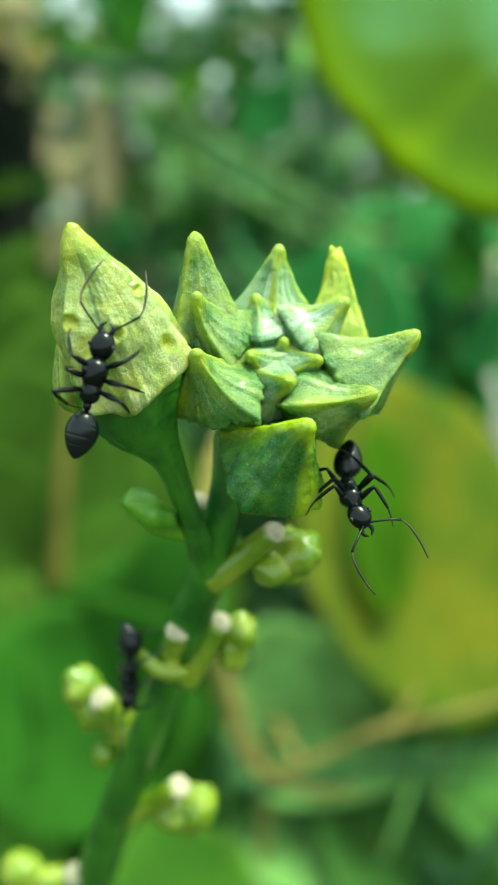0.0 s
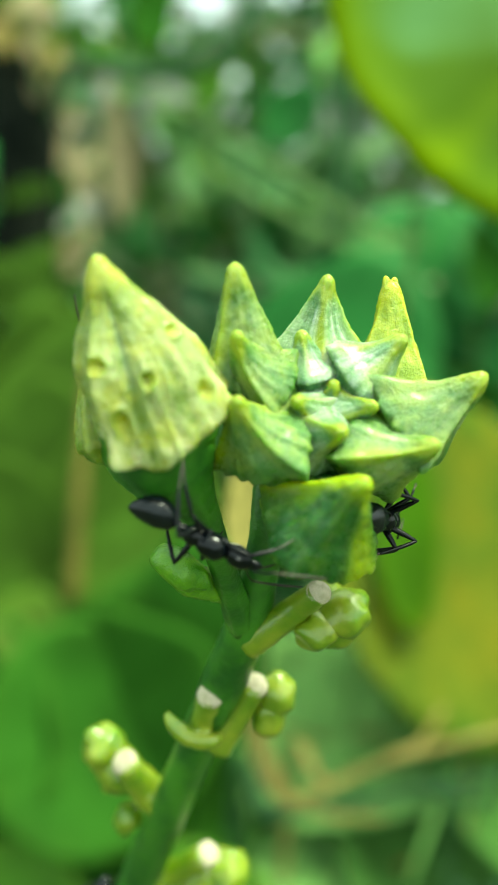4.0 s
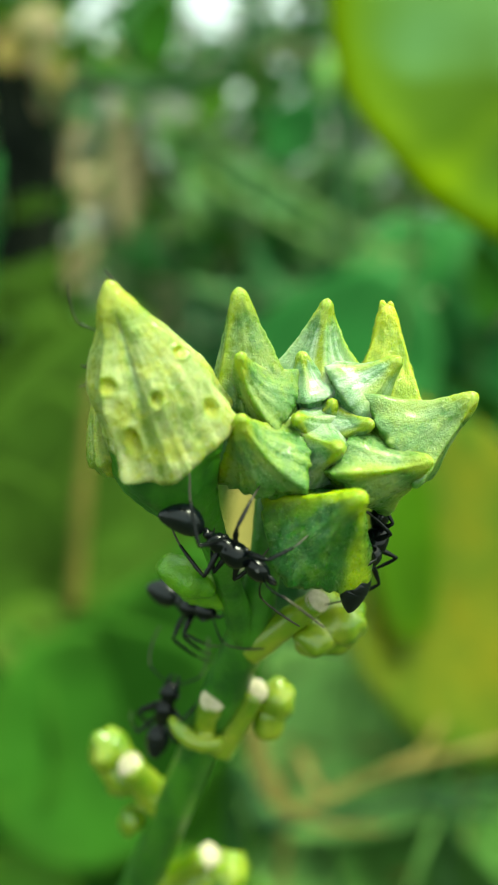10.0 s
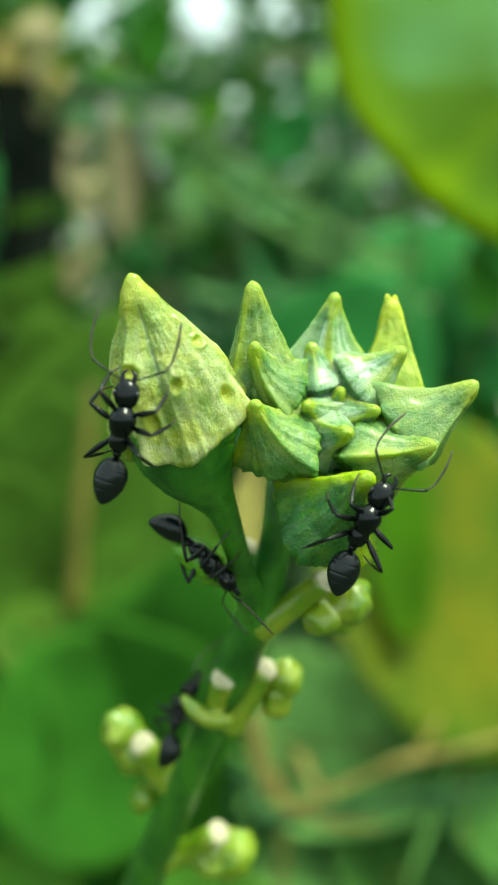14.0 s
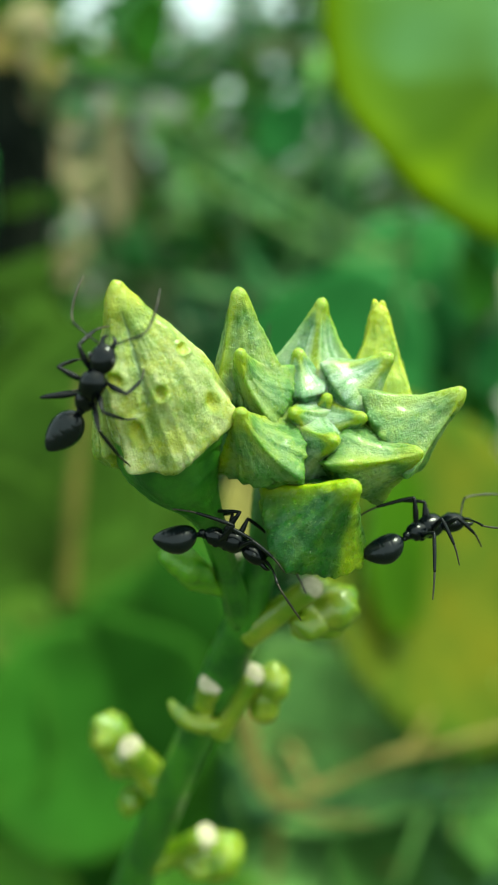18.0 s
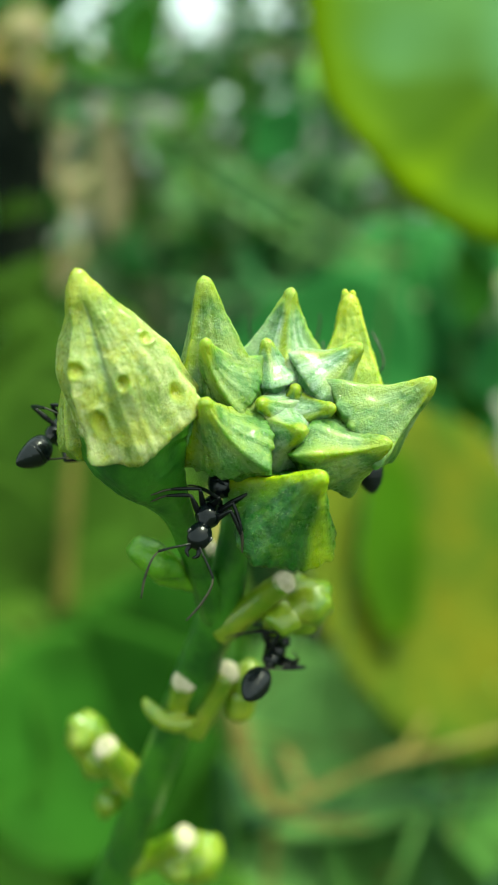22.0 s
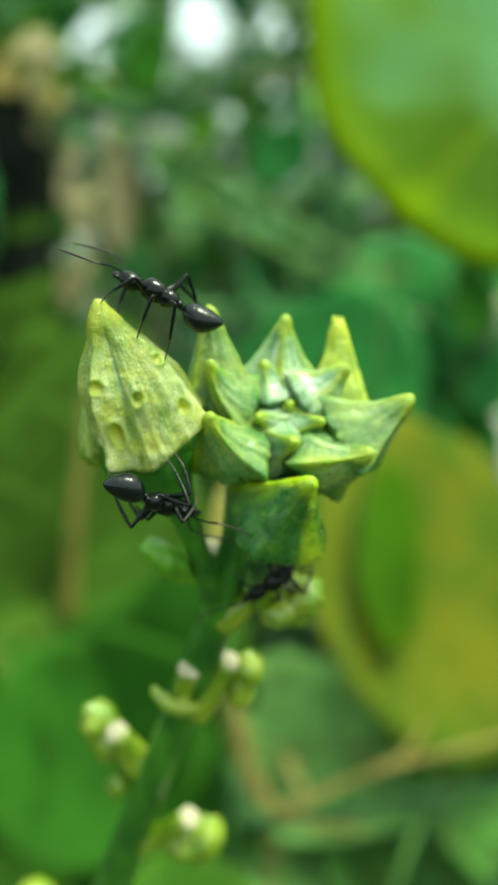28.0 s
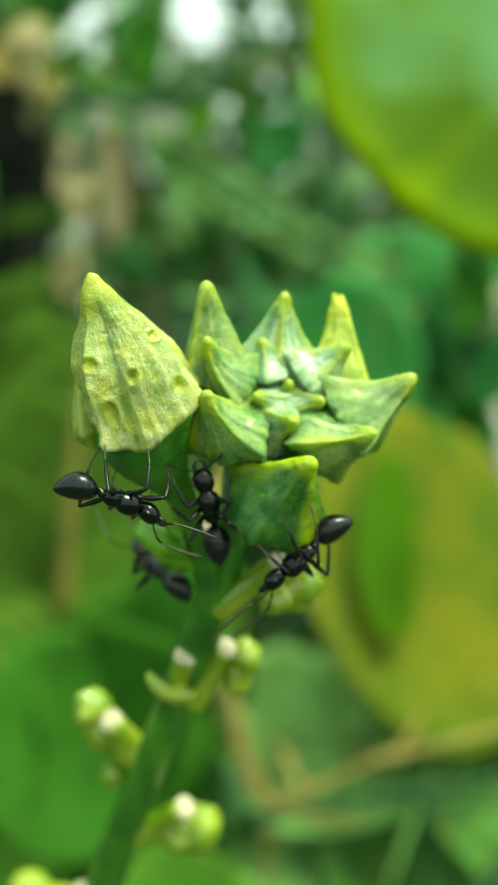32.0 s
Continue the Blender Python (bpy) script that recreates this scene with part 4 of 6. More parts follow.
pedicel([(-3.06, 71.40, -7.80), (-3.68, 71.68, -6.31), (-3.88, 70.70, -4.44)], [0.84, 0.80, 0.80], [])
pedicel([(-16.02, 94.50, -44.25), (-17.03, 93.80, -43.46), (-17.17, 92.12, -42.58)], [1.36, 1.25, 1.06], [((-23.71, 98.00, -45.00), 2.21, (1, 0, 0)), ((-20.90, 97.30, -45.67), 1.84, (1, 0, 0))])
# bracts at the nodes
bm = bmesh.new()
tube(bm, [(-8.76, 74.48, -16.54), (-7.95, 73.64, -17.24), (-6.66, 73.08, -17.90), (-5.36, 73.36, -18.06), (-4.78, 74.76, -17.86)], [0.26, 0.61, 0.66, 0.57, 0.26], 14, 6, 0.15)
part("bract", bm, BERRY, spike, "pale green bract under a pedicel", FOOT)
bm = bmesh.new()
tube(bm, [(-8.6, 66.3, -3.9), (-7.6, 66.2, -4.5), (-6.2, 66.3, -5.6), (-4.8, 66.8, -6.4), (-3.5, 67.4, -7.0)], [0.25, 0.9, 1.15, 0.7, 0.5], 16, 6, 0.15)
part("bract", bm, BRACT, spike, "green bract beside the bud stalk", FOOT)
bm = bmesh.new()
ball(bm, (-6.89, 64.50, -4.64), (1.24, 1.12, 2.07), (-0.7, 0, 0.5), 0.25, 20, 14)
part("small_bud", bm, BRACT, spike, "small round glossy bud", FOOT)


# ---- ants: lengths in millimetres, y forward, z up through the back ----
def mm(p):
    return Vector(p) * 0.001


# lengths of each leg's upper limb, lower limb and foot, and where the foot likes to stand
LEG_SIZES = {"front": (1.85, 1.60, 1.25), "middle": (1.95, 1.75, 1.35), "hind": (2.45, 2.45, 1.65)}
STANDS = {"front": (2.2, 3.0, -1.3), "middle": (3.0, 0.1, -1.4), "hind": (2.6, -3.2, -1.4)}


def ant_meshes():
    """The shapes of one ant's parts, each about its own joint."""
    out = {}
    bm = bmesh.new()
    ball(bm, (0, 0.74, 0), (0.76, 0.64, 0.93), (0, 1, 0), 0.03, 24, 16, 0.10, to=mm, tilt=Vector((1, 0, 0)))
    for sx in (-1, 1):
        tube(bm, [(sx * 0.30, 1.45, -0.12), (sx * 0.36, 1.85, -0.16), (sx * 0.10, 2.12, -0.18)], [0.17, 0.13, 0.05], 8, 4, 0.0, to=mm)
    out["head"] = bm
    bm = bmesh.new()
    ball(bm, (0, 0, 0), (0.10, 0.14, 0.18), (0, 1, 0), 0.0, 10, 8, to=mm)
    out["eye"] = bm
    bm = bmesh.new()
    tube(bm, [(0, 1.62, -0.05), (0, 1.40, 0.0), (0, 0.95, 0.10), (0, 0.35, 0.12), (0, -0.10, 0.02), (0, -0.55, 0.06), (0, -0.95, -0.06), (0, -1.12, -0.16)],
         [0.26, 0.46, 0.76, 0.74, 0.58, 0.62, 0.50, 0.20], 20, 6, 0.04, to=mm)
    out["mesosoma"] = bm
    bm = bmesh.new()
    tube(bm, [(0, -1.02, -0.18), (0, -1.18, -0.14), (0, -1.32, 0.04), (0, -1.46, -0.14), (0, -1.66, -0.16)], [0.13, 0.20, 0.27, 0.20, 0.13], 14, 5, 0.0, to=mm)
    out["petiole"] = bm
    bm = bmesh.new()
    rings = []
    for j in range(45):
        s = j / 44
        r = 1.02 * math.sin(math.pi * s ** 0.88) ** 0.55 * (1 - 0.16 * s ** 2) if 0 < j < 44 else 0.06
        for edge in (0.30, 0.52, 0.70, 0.85):
            r *= 1 - 0.03 * math.exp(-((s - edge) / 0.012) ** 2)
        rings.append([mm((r * math.cos(a), -0.05 - 2.85 * s, 0.92 * r * math.sin(a) - 0.25 * math.sin(math.pi * s))) for a in [2 * math.pi * k / 26 for k in range(26)]])
    loft(bm, rings)
    out["gaster"] = bm
    for kind, (upper, lower, foot) in LEG_SIZES.items():
        bm = bmesh.new()
        tube(bm, [(0, -0.05, 0), (0, 0.22, -0.02), (0, 0.42, 0), (0, upper * 0.55, 0.05), (0, upper, 0)], [0.24, 0.22, 0.13, 0.19, 0.10], 10, 5, 0.0, to=mm)
        out["leg_" + kind] = bm
        bm = bmesh.new()
        tube(bm, [(0, -0.04, 0), (0, lower * 0.25, 0.10), (0, lower * 0.7, 0.20), (0, lower, 0.24)], [0.09, 0.125, 0.115, 0.085], 9, 5, 0.0, to=mm)
        out["tibia_" + kind] = bm
        bm = bmesh.new()
        tube(bm, [(0, lower - 0.02, 0.24), (0, lower + foot * 0.35, 0.20), (0, lower + foot * 0.7, 0.09), (0, lower + foot, 0.0)], [0.07, 0.062, 0.055, 0.035], 8, 5, 0.12, to=mm)
        out["tarsus_" + kind] = bm
    for side, sx in (("r", 1), ("l", -1)):
        bm = bmesh.new()
        tube(bm, [(0, 0, 0), (sx * 0.55, 0.35, 0.18), (sx * 1.25, 0.80, 0.22), (sx * 1.75, 1.15, 0.12)], [0.06, 0.06, 0.07, 0.085], 8, 4, 0.0, to=mm)
        out["antenna_" + side] = bm
        bm = bmesh.new()
        tube(bm, [(sx * 1.75, 1.15, 0.12), (sx * 1.95, 1.75, -0.05), (sx * 1.95, 2.85, -0.40), (sx * 1.75, 3.95, -0.80)], [0.055, 0.065, 0.075, 0.05], 8, 5, 0.08, to=mm)
        out["tip_" + side] = bm
    made = {}
    for name, bm in out.items():
        me = bpy.data.meshes.new("ant_" + name)
        bmesh.ops.recalc_face_normals(bm, faces=bm.faces)
        for f in bm.faces:
            f.smooth = True
        bm.to_mesh(me)
        bm.free()
        me.materials.append({"eye": ANT_EYE, "gaster": ANT_BAND, "leg": ANT_LEG, "tibia": ANT_LEG, "tarsus": ANT_PALE, "antenna": ANT_LEG, "tip": ANT_PALE}.get(name.split("_")[0], ANT))
        made[name] = me
    return made


SHAPES = ant_meshes()
NECK, WAIST = (0, 1.52, -0.04), (0, -1.58, -0.15)
HIPS = {"front": (0.30, 0.95, -0.30), "middle": (0.30, 0.30, -0.34), "hind": (0.28, -0.35, -0.32)}


def ant(label):
    """One black ant: body, head with eyes and elbowed antennae, waist, tail end and six jointed legs."""
    ob = new("ant")
    ob.empty_display_size = 0.002
    tagged(ob, label, "ant", "ants on the flower spike")

    def limb(name, mesh, parent, at=(0, 0, 0), text=""):
        x = new(name, SHAPES[mesh])
        x.parent = parent
        x.location = mm(at)
        return tagged(x, text)

    joints = {"head": limb("head", "head", ob, NECK, "round black head with short jaws"), "gaster": limb("gaster", "gaster", ob, WAIST, "glossy black banded tail end")}
    limb("mesosoma", "mesosoma", ob), limb("petiole", "petiole", ob)
    for side, sx in (("r", 1), ("l", -1)):
        limb("eye", "eye", joints["head"], (sx * 0.69, 0.72, 0.27))
        joints["antenna" + side] = limb("antenna", "antenna_" + side, joints["head"], (sx * 0.20, 1.40, 0.22))
        for kind, (hx, hy, hz) in HIPS.items():
            leg = limb("leg", "leg_" + kind, ob, (sx * hx, hy, hz))
            joints[kind + side] = leg, limb("tibia", "tibia_" + kind, leg), limb("tarsus", "tarsus_" + kind, leg, text="pale-ended foot")
        # the whip of each antenna belongs to the head
        joints["tip" + side] = limb("antenna_whip", "tip_" + side, joints["head"], (sx * 0.20, 1.40, 0.22))
    return ob, joints


# seconds, place in the eye's millimetres, turn, then head and tail angles (sideways, up)
TRIPS = (
    (
        (0.00, -9.0, 53.9, 3.4, 90, 14, 0, 0, 0, -0, -0),
        (0.50, -8.7, 53.6, 5.2, 90, 18, 0, 2, 0, -2, 0),
        (0.73, -7.5, 53.6, 6.9, 62, 34, 6, -0, 15, 1, 17),
        (1.00, -6.3, 53.6, 8.6, 28, 50, 0, -3, 30, 3, 34),
        (1.17, -6.8, 54.4, 9.6, 76, 21, 28, -2, 8, 2, 13),
        (1.33, -7.2, 55.2, 10.6, 107, -16, 27, -2, -14, 2, -7),
        (1.50, -7.7, 56.0, 11.6, 152, -45, 0, -2, -36, 2, -28),
        (1.67, -9.7, 56.5, 10.6, 15, -86, 100, -2, -22, 2, -20),
        (1.83, -11.8, 56.9, 9.7, -58, -41, 135, -2, -8, 2, -13),
        (2.00, -13.8, 57.4, 8.7, -88, -1, 110, -2, 6, 2, -5),
        (2.27, -11.9, 58.4, 4.0, -116, -15, 121, 17, 9, 19, 3),
        (2.50, -10.0, 59.5, -0.7, -148, -22, 139, 36, 12, 36, 12),
        (3.00, -3.9, 58.4, -2.3, -131, 13, 105, -3, 8, 4, -10),
        (3.50, -4.3, 58.5, -2.2, -148, 17, 101, -2, 6, 3, -7),
        (5.50, -7.0, 55.3, -1.5, -158, 19, 98, -2, 6, 2, -6),
        (6.00, -7.0, 55.3, -1.1, -179, 19, 91, 2, -7, -3, 8),
        (6.50, -6.7, 55.3, -0.9, -178, 19, 91, 2, -6, -2, 7),
        (7.00, -6.0, 55.3, -0.4, 174, 19, 89, -0, 0, 0, -0),
        (7.50, -5.6, 55.3, -0.7, 177, 19, 90, 1, -3, -1, 3),
        (8.00, -6.5, 55.3, -1.0, -173, 19, 93, -1, 3, 1, -3),
        (8.50, -6.1, 55.3, -0.7, -178, 18, 92, 1, -4, -1, 4),
        (9.00, -5.8, 55.3, -0.7, -177, 19, 92, -1, 3, 1, -3),
        (9.50, -5.9, 55.3, -0.8, -175, 19, 93, 0, -1, -0, 1),
        (10.00, -4.0, 58.2, -2.0, -146, 16, 102, -5, 13, 5, -14),
        (10.50, -5.4, 58.0, -1.7, -128, 15, 110, -3, 8, 8, -18),
        (10.73, -4.9, 58.2, -0.9, -152, 51, 79, -1, -7, 3, -28),
        (11.00, -4.4, 58.4, -0.2, 137, 57, 1, 2, -21, -2, -38),
        (11.17, -4.4, 61.8, -0.9, 171, 47, 74, 9, -21, 6, -32),
        (11.33, -4.5, 65.2, -1.5, 174, 24, 122, 15, -21, 14, -27),
        (11.50, -4.6, 68.6, -2.2, 160, 6, 163, 22, -21, 22, -21),
        (12.00, -4.6, 69.3, -2.5, 160, 6, 163, 22, -22, 22, -22),
        (12.17, -4.7, 67.0, -3.8, 164, 27, 120, 16, -24, 14, -24),
        (12.33, -4.8, 64.6, -5.1, 148, 43, 65, 9, -26, 6, -26),
        (12.50, -4.8, 62.3, -6.4, 120, 41, 1, 3, -29, -2, -29),
        (13.00, -5.4, 57.2, -0.5, 123, 23, 1, -3, -27, 2, -31),
        (13.50, -8.0, 68.6, -2.0, 132, 31, 1, -15, -33, 14, -38),
        (13.73, -7.3, 66.2, -3.2, -175, 41, 60, -11, -7, 10, -26),
        (14.00, -6.6, 63.7, -4.4, -138, 14, 104, -7, 18, 5, -15),
        (14.50, -9.3, 63.0, -3.0, -152, 11, 145, 27, 20, 31, 31),
        (16.50, -9.4, 59.3, -0.7, -149, 9, 153, 22, 28, 31, 32),
        (17.00, -7.1, 65.8, -8.9, -150, -7, -156, -27, 26, -22, 35),
        (17.17, -6.8, 64.3, -7.4, -178, -31, -104, -19, 6, -14, 11),
        (17.33, -6.5, 62.7, -5.9, 144, -22, -43, -10, -14, -6, -14),
        (17.50, -6.3, 61.2, -4.4, 130, 10, 1, -2, -33, 2, -38),
        (17.67, -5.6, 60.9, -3.7, 92, 40, -19, -4, -29, 4, -18),
        (17.83, -4.9, 60.5, -3.1, 28, 46, -67, -6, -25, 6, 1),
        (18.00, -4.3, 60.2, -2.5, -17, 20, -95, -8, -20, 8, 21),
        (18.17, -2.8, 59.3, -3.3, -41, 66, -104, 6, -12, 16, 13),
        (18.33, -1.4, 58.3, -4.1, 176, 63, 124, 19, -3, 24, 5),
        (18.50, 0.1, 57.4, -4.9, 155, 17, 118, 32, 6, 32, -2),
        (18.67, -0.3, 58.8, -5.0, 162, 64, 114, 16, 1, 18, 4),
        (18.83, -0.8, 60.2, -5.2, -18, 68, -75, -0, -3, 4, 10),
        (19.00, -1.2, 61.6, -5.4, -11, 20, -79, -17, -7, -10, 16),
        (19.17, -0.9, 60.1, -4.2, 35, 10, -37, -10, -4, -7, 11),
        (19.33, -0.7, 58.6, -3.0, 65, -24, -11, -3, -2, -5, 5),
        (19.50, -0.4, 57.2, -1.8, 92, -65, -1, 3, 0, -2, 0),
        (19.73, -2.1, 58.0, -1.3, 63, -39, 7, -0, 16, 1, 19),
        (20.00, -3.8, 58.8, -0.9, 43, -12, 0, -4, 32, 4, 38),
        (20.50, -3.4, 57.4, -0.5, 28, -11, 0, -1, 29, 1, 33),
        (21.00, -2.8, 57.4, -0.4, 41, 7, 0, 17, 31, -17, 38),
        (21.17, -2.8, 57.4, -0.7, 46, -27, 43, 9, 10, -9, 15),
        (21.33, -2.9, 57.4, -1.0, 14, -51, 107, 1, -11, -1, -8),
        (21.50, -3.0, 57.4, -1.4, -29, -36, -179, -6, -33, 6, -31),
        (22.00, -3.0, 59.6, -1.1, -35, -23, -179, 1, -32, -1, -38),
        (22.50, -3.5, 60.5, -1.2, -31, -21, -179, -4, -28, 4, -38),
        (23.00, -1.9, 56.9, -1.0, -49, -18, -179, -2, -34, 2, -38),
        (23.50, -3.6, 57.4, -0.4, -60, -21, -178, -7, -31, 6, -31),
        (24.00, -5.6, 56.8, 0.3, -41, -68, -176, 2, -32, -2, -38),
        (24.27, -5.7, 55.2, 2.4, 125, -70, 9, 6, -32, -6, -35),
        (24.50, -5.9, 53.7, 4.4, 124, -28, 1, 11, -32, -10, -32),
        (26.50, -3.6, 60.8, -2.0, 140, 15, 1, -0, -31, 0, -38),
        (26.73, -4.3, 59.8, -2.5, 123, -3, -46, -10, -2, -14, -25),
        (27.00, -5.1, 58.8, -3.0, 126, -27, -93, -20, 27, -29, -11),
        (27.17, -6.2, 57.8, -2.6, 158, -32, -140, -2, 26, -8, -3),
        (27.33, -7.2, 56.9, -2.3, -177, -16, 179, 15, 26, 12, 5),
        (27.50, -8.3, 56.0, -1.9, -168, 10, 148, 33, 26, 33, 13),
        (28.00, -6.4, 56.0, -0.3, -171, 9, 152, 31, 21, 31, 13),
        (28.50, -4.7, 56.0, -1.0, -171, 15, 123, 27, 13, 28, 11),
        (29.00, -4.2, 56.0, -1.2, -144, 17, 104, -8, 18, 8, -18),
        (29.50, -6.9, 56.0, -2.2, -170, 18, 103, 10, -2, 6, 7),
        (29.67, -7.0, 57.6, -2.3, -161, 64, 110, 5, -7, 7, 11),
        (29.83, -7.0, 59.3, -2.5, -6, 67, -97, -1, -12, 7, 16),
        (30.00, -7.1, 60.9, -2.6, 5, 21, -88, -6, -17, 7, 20),
        (30.27, -6.3, 63.3, -5.6, 19, 30, -44, -0, 10, 1, 27),
        (30.50, -5.4, 65.8, -8.7, 37, 28, 2, 5, 37, -5, 34),
        (30.67, -5.8, 66.3, -9.1, 23, 50, -52, 3, 13, -3, 14),
        (30.83, -6.1, 66.7, -9.6, -15, 49, -127, 2, -12, -2, -6),
        (31.00, -6.4, 67.2, -10.0, -28, 27, 180, 0, -36, 0, -26),
        (31.17, -5.4, 64.8, -7.7, 26, 78, -119, 2, -33, -2, -29),
        (31.33, -4.3, 62.4, -5.5, 124, 36, -14, 4, -31, -3, -31),
        (31.50, -3.2, 60.0, -3.2, 126, -20, -0, 7, -28, -5, -34),
        (32.00, -3.0, 59.9, -2.1, 128, -12, 0, 6, -31, -5, -37),
    ),
    (
        (0.00, -9.4, 69.3, 5.2, 90, 17, 180, -1, 0, 0, -0),
        (1.00, -9.4, 69.3, 5.2, 90, 17, 180, -1, 0, 0, 0),
        (1.50, -10.0, 69.3, 6.7, 90, 17, -180, -1, -0, 0, -0),
        (1.67, -7.3, 65.8, 9.1, 64, -13, 154, -2, -9, 1, -8),
        (1.83, -4.6, 62.3, 11.5, 48, -51, 139, -3, -18, 3, -16),
        (2.00, -1.9, 58.8, 13.8, -100, -90, -99, -4, -26, 4, -24),
        (2.27, -4.0, 56.3, 9.5, 112, -39, 22, -3, -13, 3, -12),
        (2.50, -6.1, 53.8, 5.2, 90, 8, 1, -3, 0, 3, 0),
        (2.73, -6.7, 54.8, 8.9, 59, -20, 37, -3, 4, 3, -3),
        (3.00, -7.3, 55.7, 12.5, 15, -19, 86, -3, 8, 2, -6),
        (3.17, -9.1, 55.3, 11.1, 20, -44, 50, -13, 9, -11, 5),
        (3.33, -11.0, 54.9, 9.7, 52, -58, -8, -23, 9, -24, 15),
        (3.50, -12.9, 54.5, 8.3, 88, -46, -70, -33, 10, -37, 26),
        (3.67, -12.1, 59.4, 7.9, 105, -26, -113, -22, 7, -24, 17),
        (3.83, -11.3, 64.4, 7.4, 104, -2, -145, -11, 3, -12, 9),
        (4.00, -10.5, 69.3, 7.0, 90, 17, -179, -1, 0, 0, 0),
        (4.50, -3.2, 70.2, 4.3, 96, 17, 145, 0, 0, 0, 0),
        (5.00, 3.2, 67.6, 1.6, 101, 20, 108, 0, 0, 0, 0),
        (5.50, 8.7, 61.5, -1.1, 103, 26, 71, 0, 0, 0, 0),
        (5.70, 9.7, 62.5, -0.6, 84, -2, 61, 0, 0, 0, 0),
        (5.90, 9.6, 67.0, 4.0, 64, -38, 60, 0, 0, 0, 0),
        (6.10, 2.4, 66.0, 12.0, -12, -72, 118, 0, 0, 0, 0),
        (6.30, -0.8, 60.0, 12.4, -90, -48, -179, 0, 0, 0, 0),
        (6.50, -4.2, 54.4, 9.8, -90, -48, -179, -14, 0, 9, -0),
        (7.00, -3.5, 57.9, 10.3, -67, -45, -179, -29, -24, 19, -24),
        (7.50, -5.1, 53.7, 8.9, -91, -46, -178, 3, 0, -2, 0),
        (8.00, -7.3, 53.7, 6.4, -91, -38, -179, -4, 0, 2, 0),
        (8.50, -10.9, 53.6, 6.7, -88, -82, -172, -7, -9, 4, -9),
        (9.00, -11.6, 53.7, 6.2, -141, -82, -174, -1, 29, 1, 38),
        (9.27, -11.6, 56.3, 3.2, -147, -32, 163, 12, 22, 19, 29),
        (9.50, -11.6, 58.8, 0.2, -169, 13, 139, 26, 15, 38, 20),
        (9.73, -11.8, 64.0, 4.6, 140, 5, 161, 12, 7, 19, 10),
        (10.00, -11.9, 69.3, 9.1, 89, 18, -179, -1, 0, 0, 0),
        (10.90, -11.9, 69.3, 4.0, 90, 18, -179, -1, 0, 0, 0),
        (11.10, -12.8, 65.8, 6.9, 91, 3, -138, -7, 5, -7, 4),
        (11.30, -13.7, 62.3, 9.8, 82, -10, -96, -13, 11, -14, 8),
        (11.50, -14.6, 58.8, 12.7, 68, -12, -52, -19, 16, -22, 11),
        (12.00, -13.7, 66.5, 6.6, 79, -63, -71, -27, 11, -32, 9),
        (13.00, -11.5, 67.2, 6.5, 78, -42, -71, -33, 9, -38, 12),
        (13.50, -11.7, 54.3, 3.8, 91, 1, -70, 0, 0, 0, 0),
        (13.73, -11.3, 54.0, 3.7, 99, 9, -35, 4, -9, -3, -9),
        (14.00, -10.8, 53.8, 3.6, 110, 12, 1, 7, -19, -6, -19),
        (14.27, -11.7, 54.7, 3.6, 100, 9, -35, 4, -8, -3, -10),
        (14.50, -12.6, 55.7, 3.5, 93, -0, -70, 1, 2, -1, -2),
        (15.17, -12.1, 59.5, 3.0, 93, -43, -74, 9, 7, 12, 5),
        (15.83, -11.6, 63.4, 2.4, 123, -85, -106, 18, 11, 25, 11),
        (16.50, -11.1, 67.2, 1.9, -97, -51, 111, 27, 16, 38, 17),
        (16.67, -10.9, 67.9, 4.5, 175, -53, 174, 18, 10, 25, 12),
        (16.83, -10.7, 68.6, 7.1, 126, -18, -168, 9, 5, 13, 6),
        (17.00, -10.6, 69.3, 9.7, 89, 18, -180, -1, 0, 0, 0),
        (17.27, -11.5, 61.8, 6.9, 97, -16, -131, -19, 3, -19, 4),
        (17.50, -12.5, 54.4, 4.1, 72, -42, -71, -37, 6, -37, 8),
        (17.73, -12.1, 54.1, 5.2, 85, 1, -42, -10, -12, -25, -11),
        (18.00, -11.7, 53.8, 6.3, 121, 30, 1, 17, -30, -13, -30),
        (18.27, -12.9, 56.3, 8.0, 82, -0, -44, -9, -15, -25, -14),
        (18.50, -14.2, 58.8, 9.6, 67, -46, -71, -35, 0, -38, 2),
        (19.00, -11.9, 58.1, 1.2, 109, -29, -71, -12, 21, -24, -1),
        (19.27, -12.1, 56.0, 2.8, 105, 11, -40, -7, -5, -11, -18),
        (19.50, -12.2, 54.0, 4.4, 127, 46, 2, -2, -31, 2, -36),
        (20.00, -9.1, 53.6, 6.7, 105, 55, 2, -1, -14, 1, -14),
        (20.27, -8.5, 54.5, 9.5, 132, 33, 7, -2, -21, 1, -25),
        (20.50, -7.9, 55.3, 12.4, 153, 12, 1, -2, -29, 2, -35),
        (20.67, -9.3, 57.4, 8.5, 115, -5, -16, -1, -8, 1, -13),
        (20.83, -10.6, 59.5, 4.5, 79, -29, -18, -1, 13, 1, 10),
        (21.00, -12.0, 61.6, 0.6, 31, -48, -1, -0, 33, 0, 33),
        (21.27, -11.7, 60.9, -0.2, 108, -50, -58, -0, 16, 0, 17),
        (21.50, -11.3, 60.2, -1.0, 153, -18, -81, -0, -1, 0, 1),
        (21.73, -12.3, 62.3, 1.4, 116, -43, -92, -13, -10, -13, -9),
        (22.00, -13.4, 64.4, 3.9, 56, -67, -72, -26, -18, -26, -18),
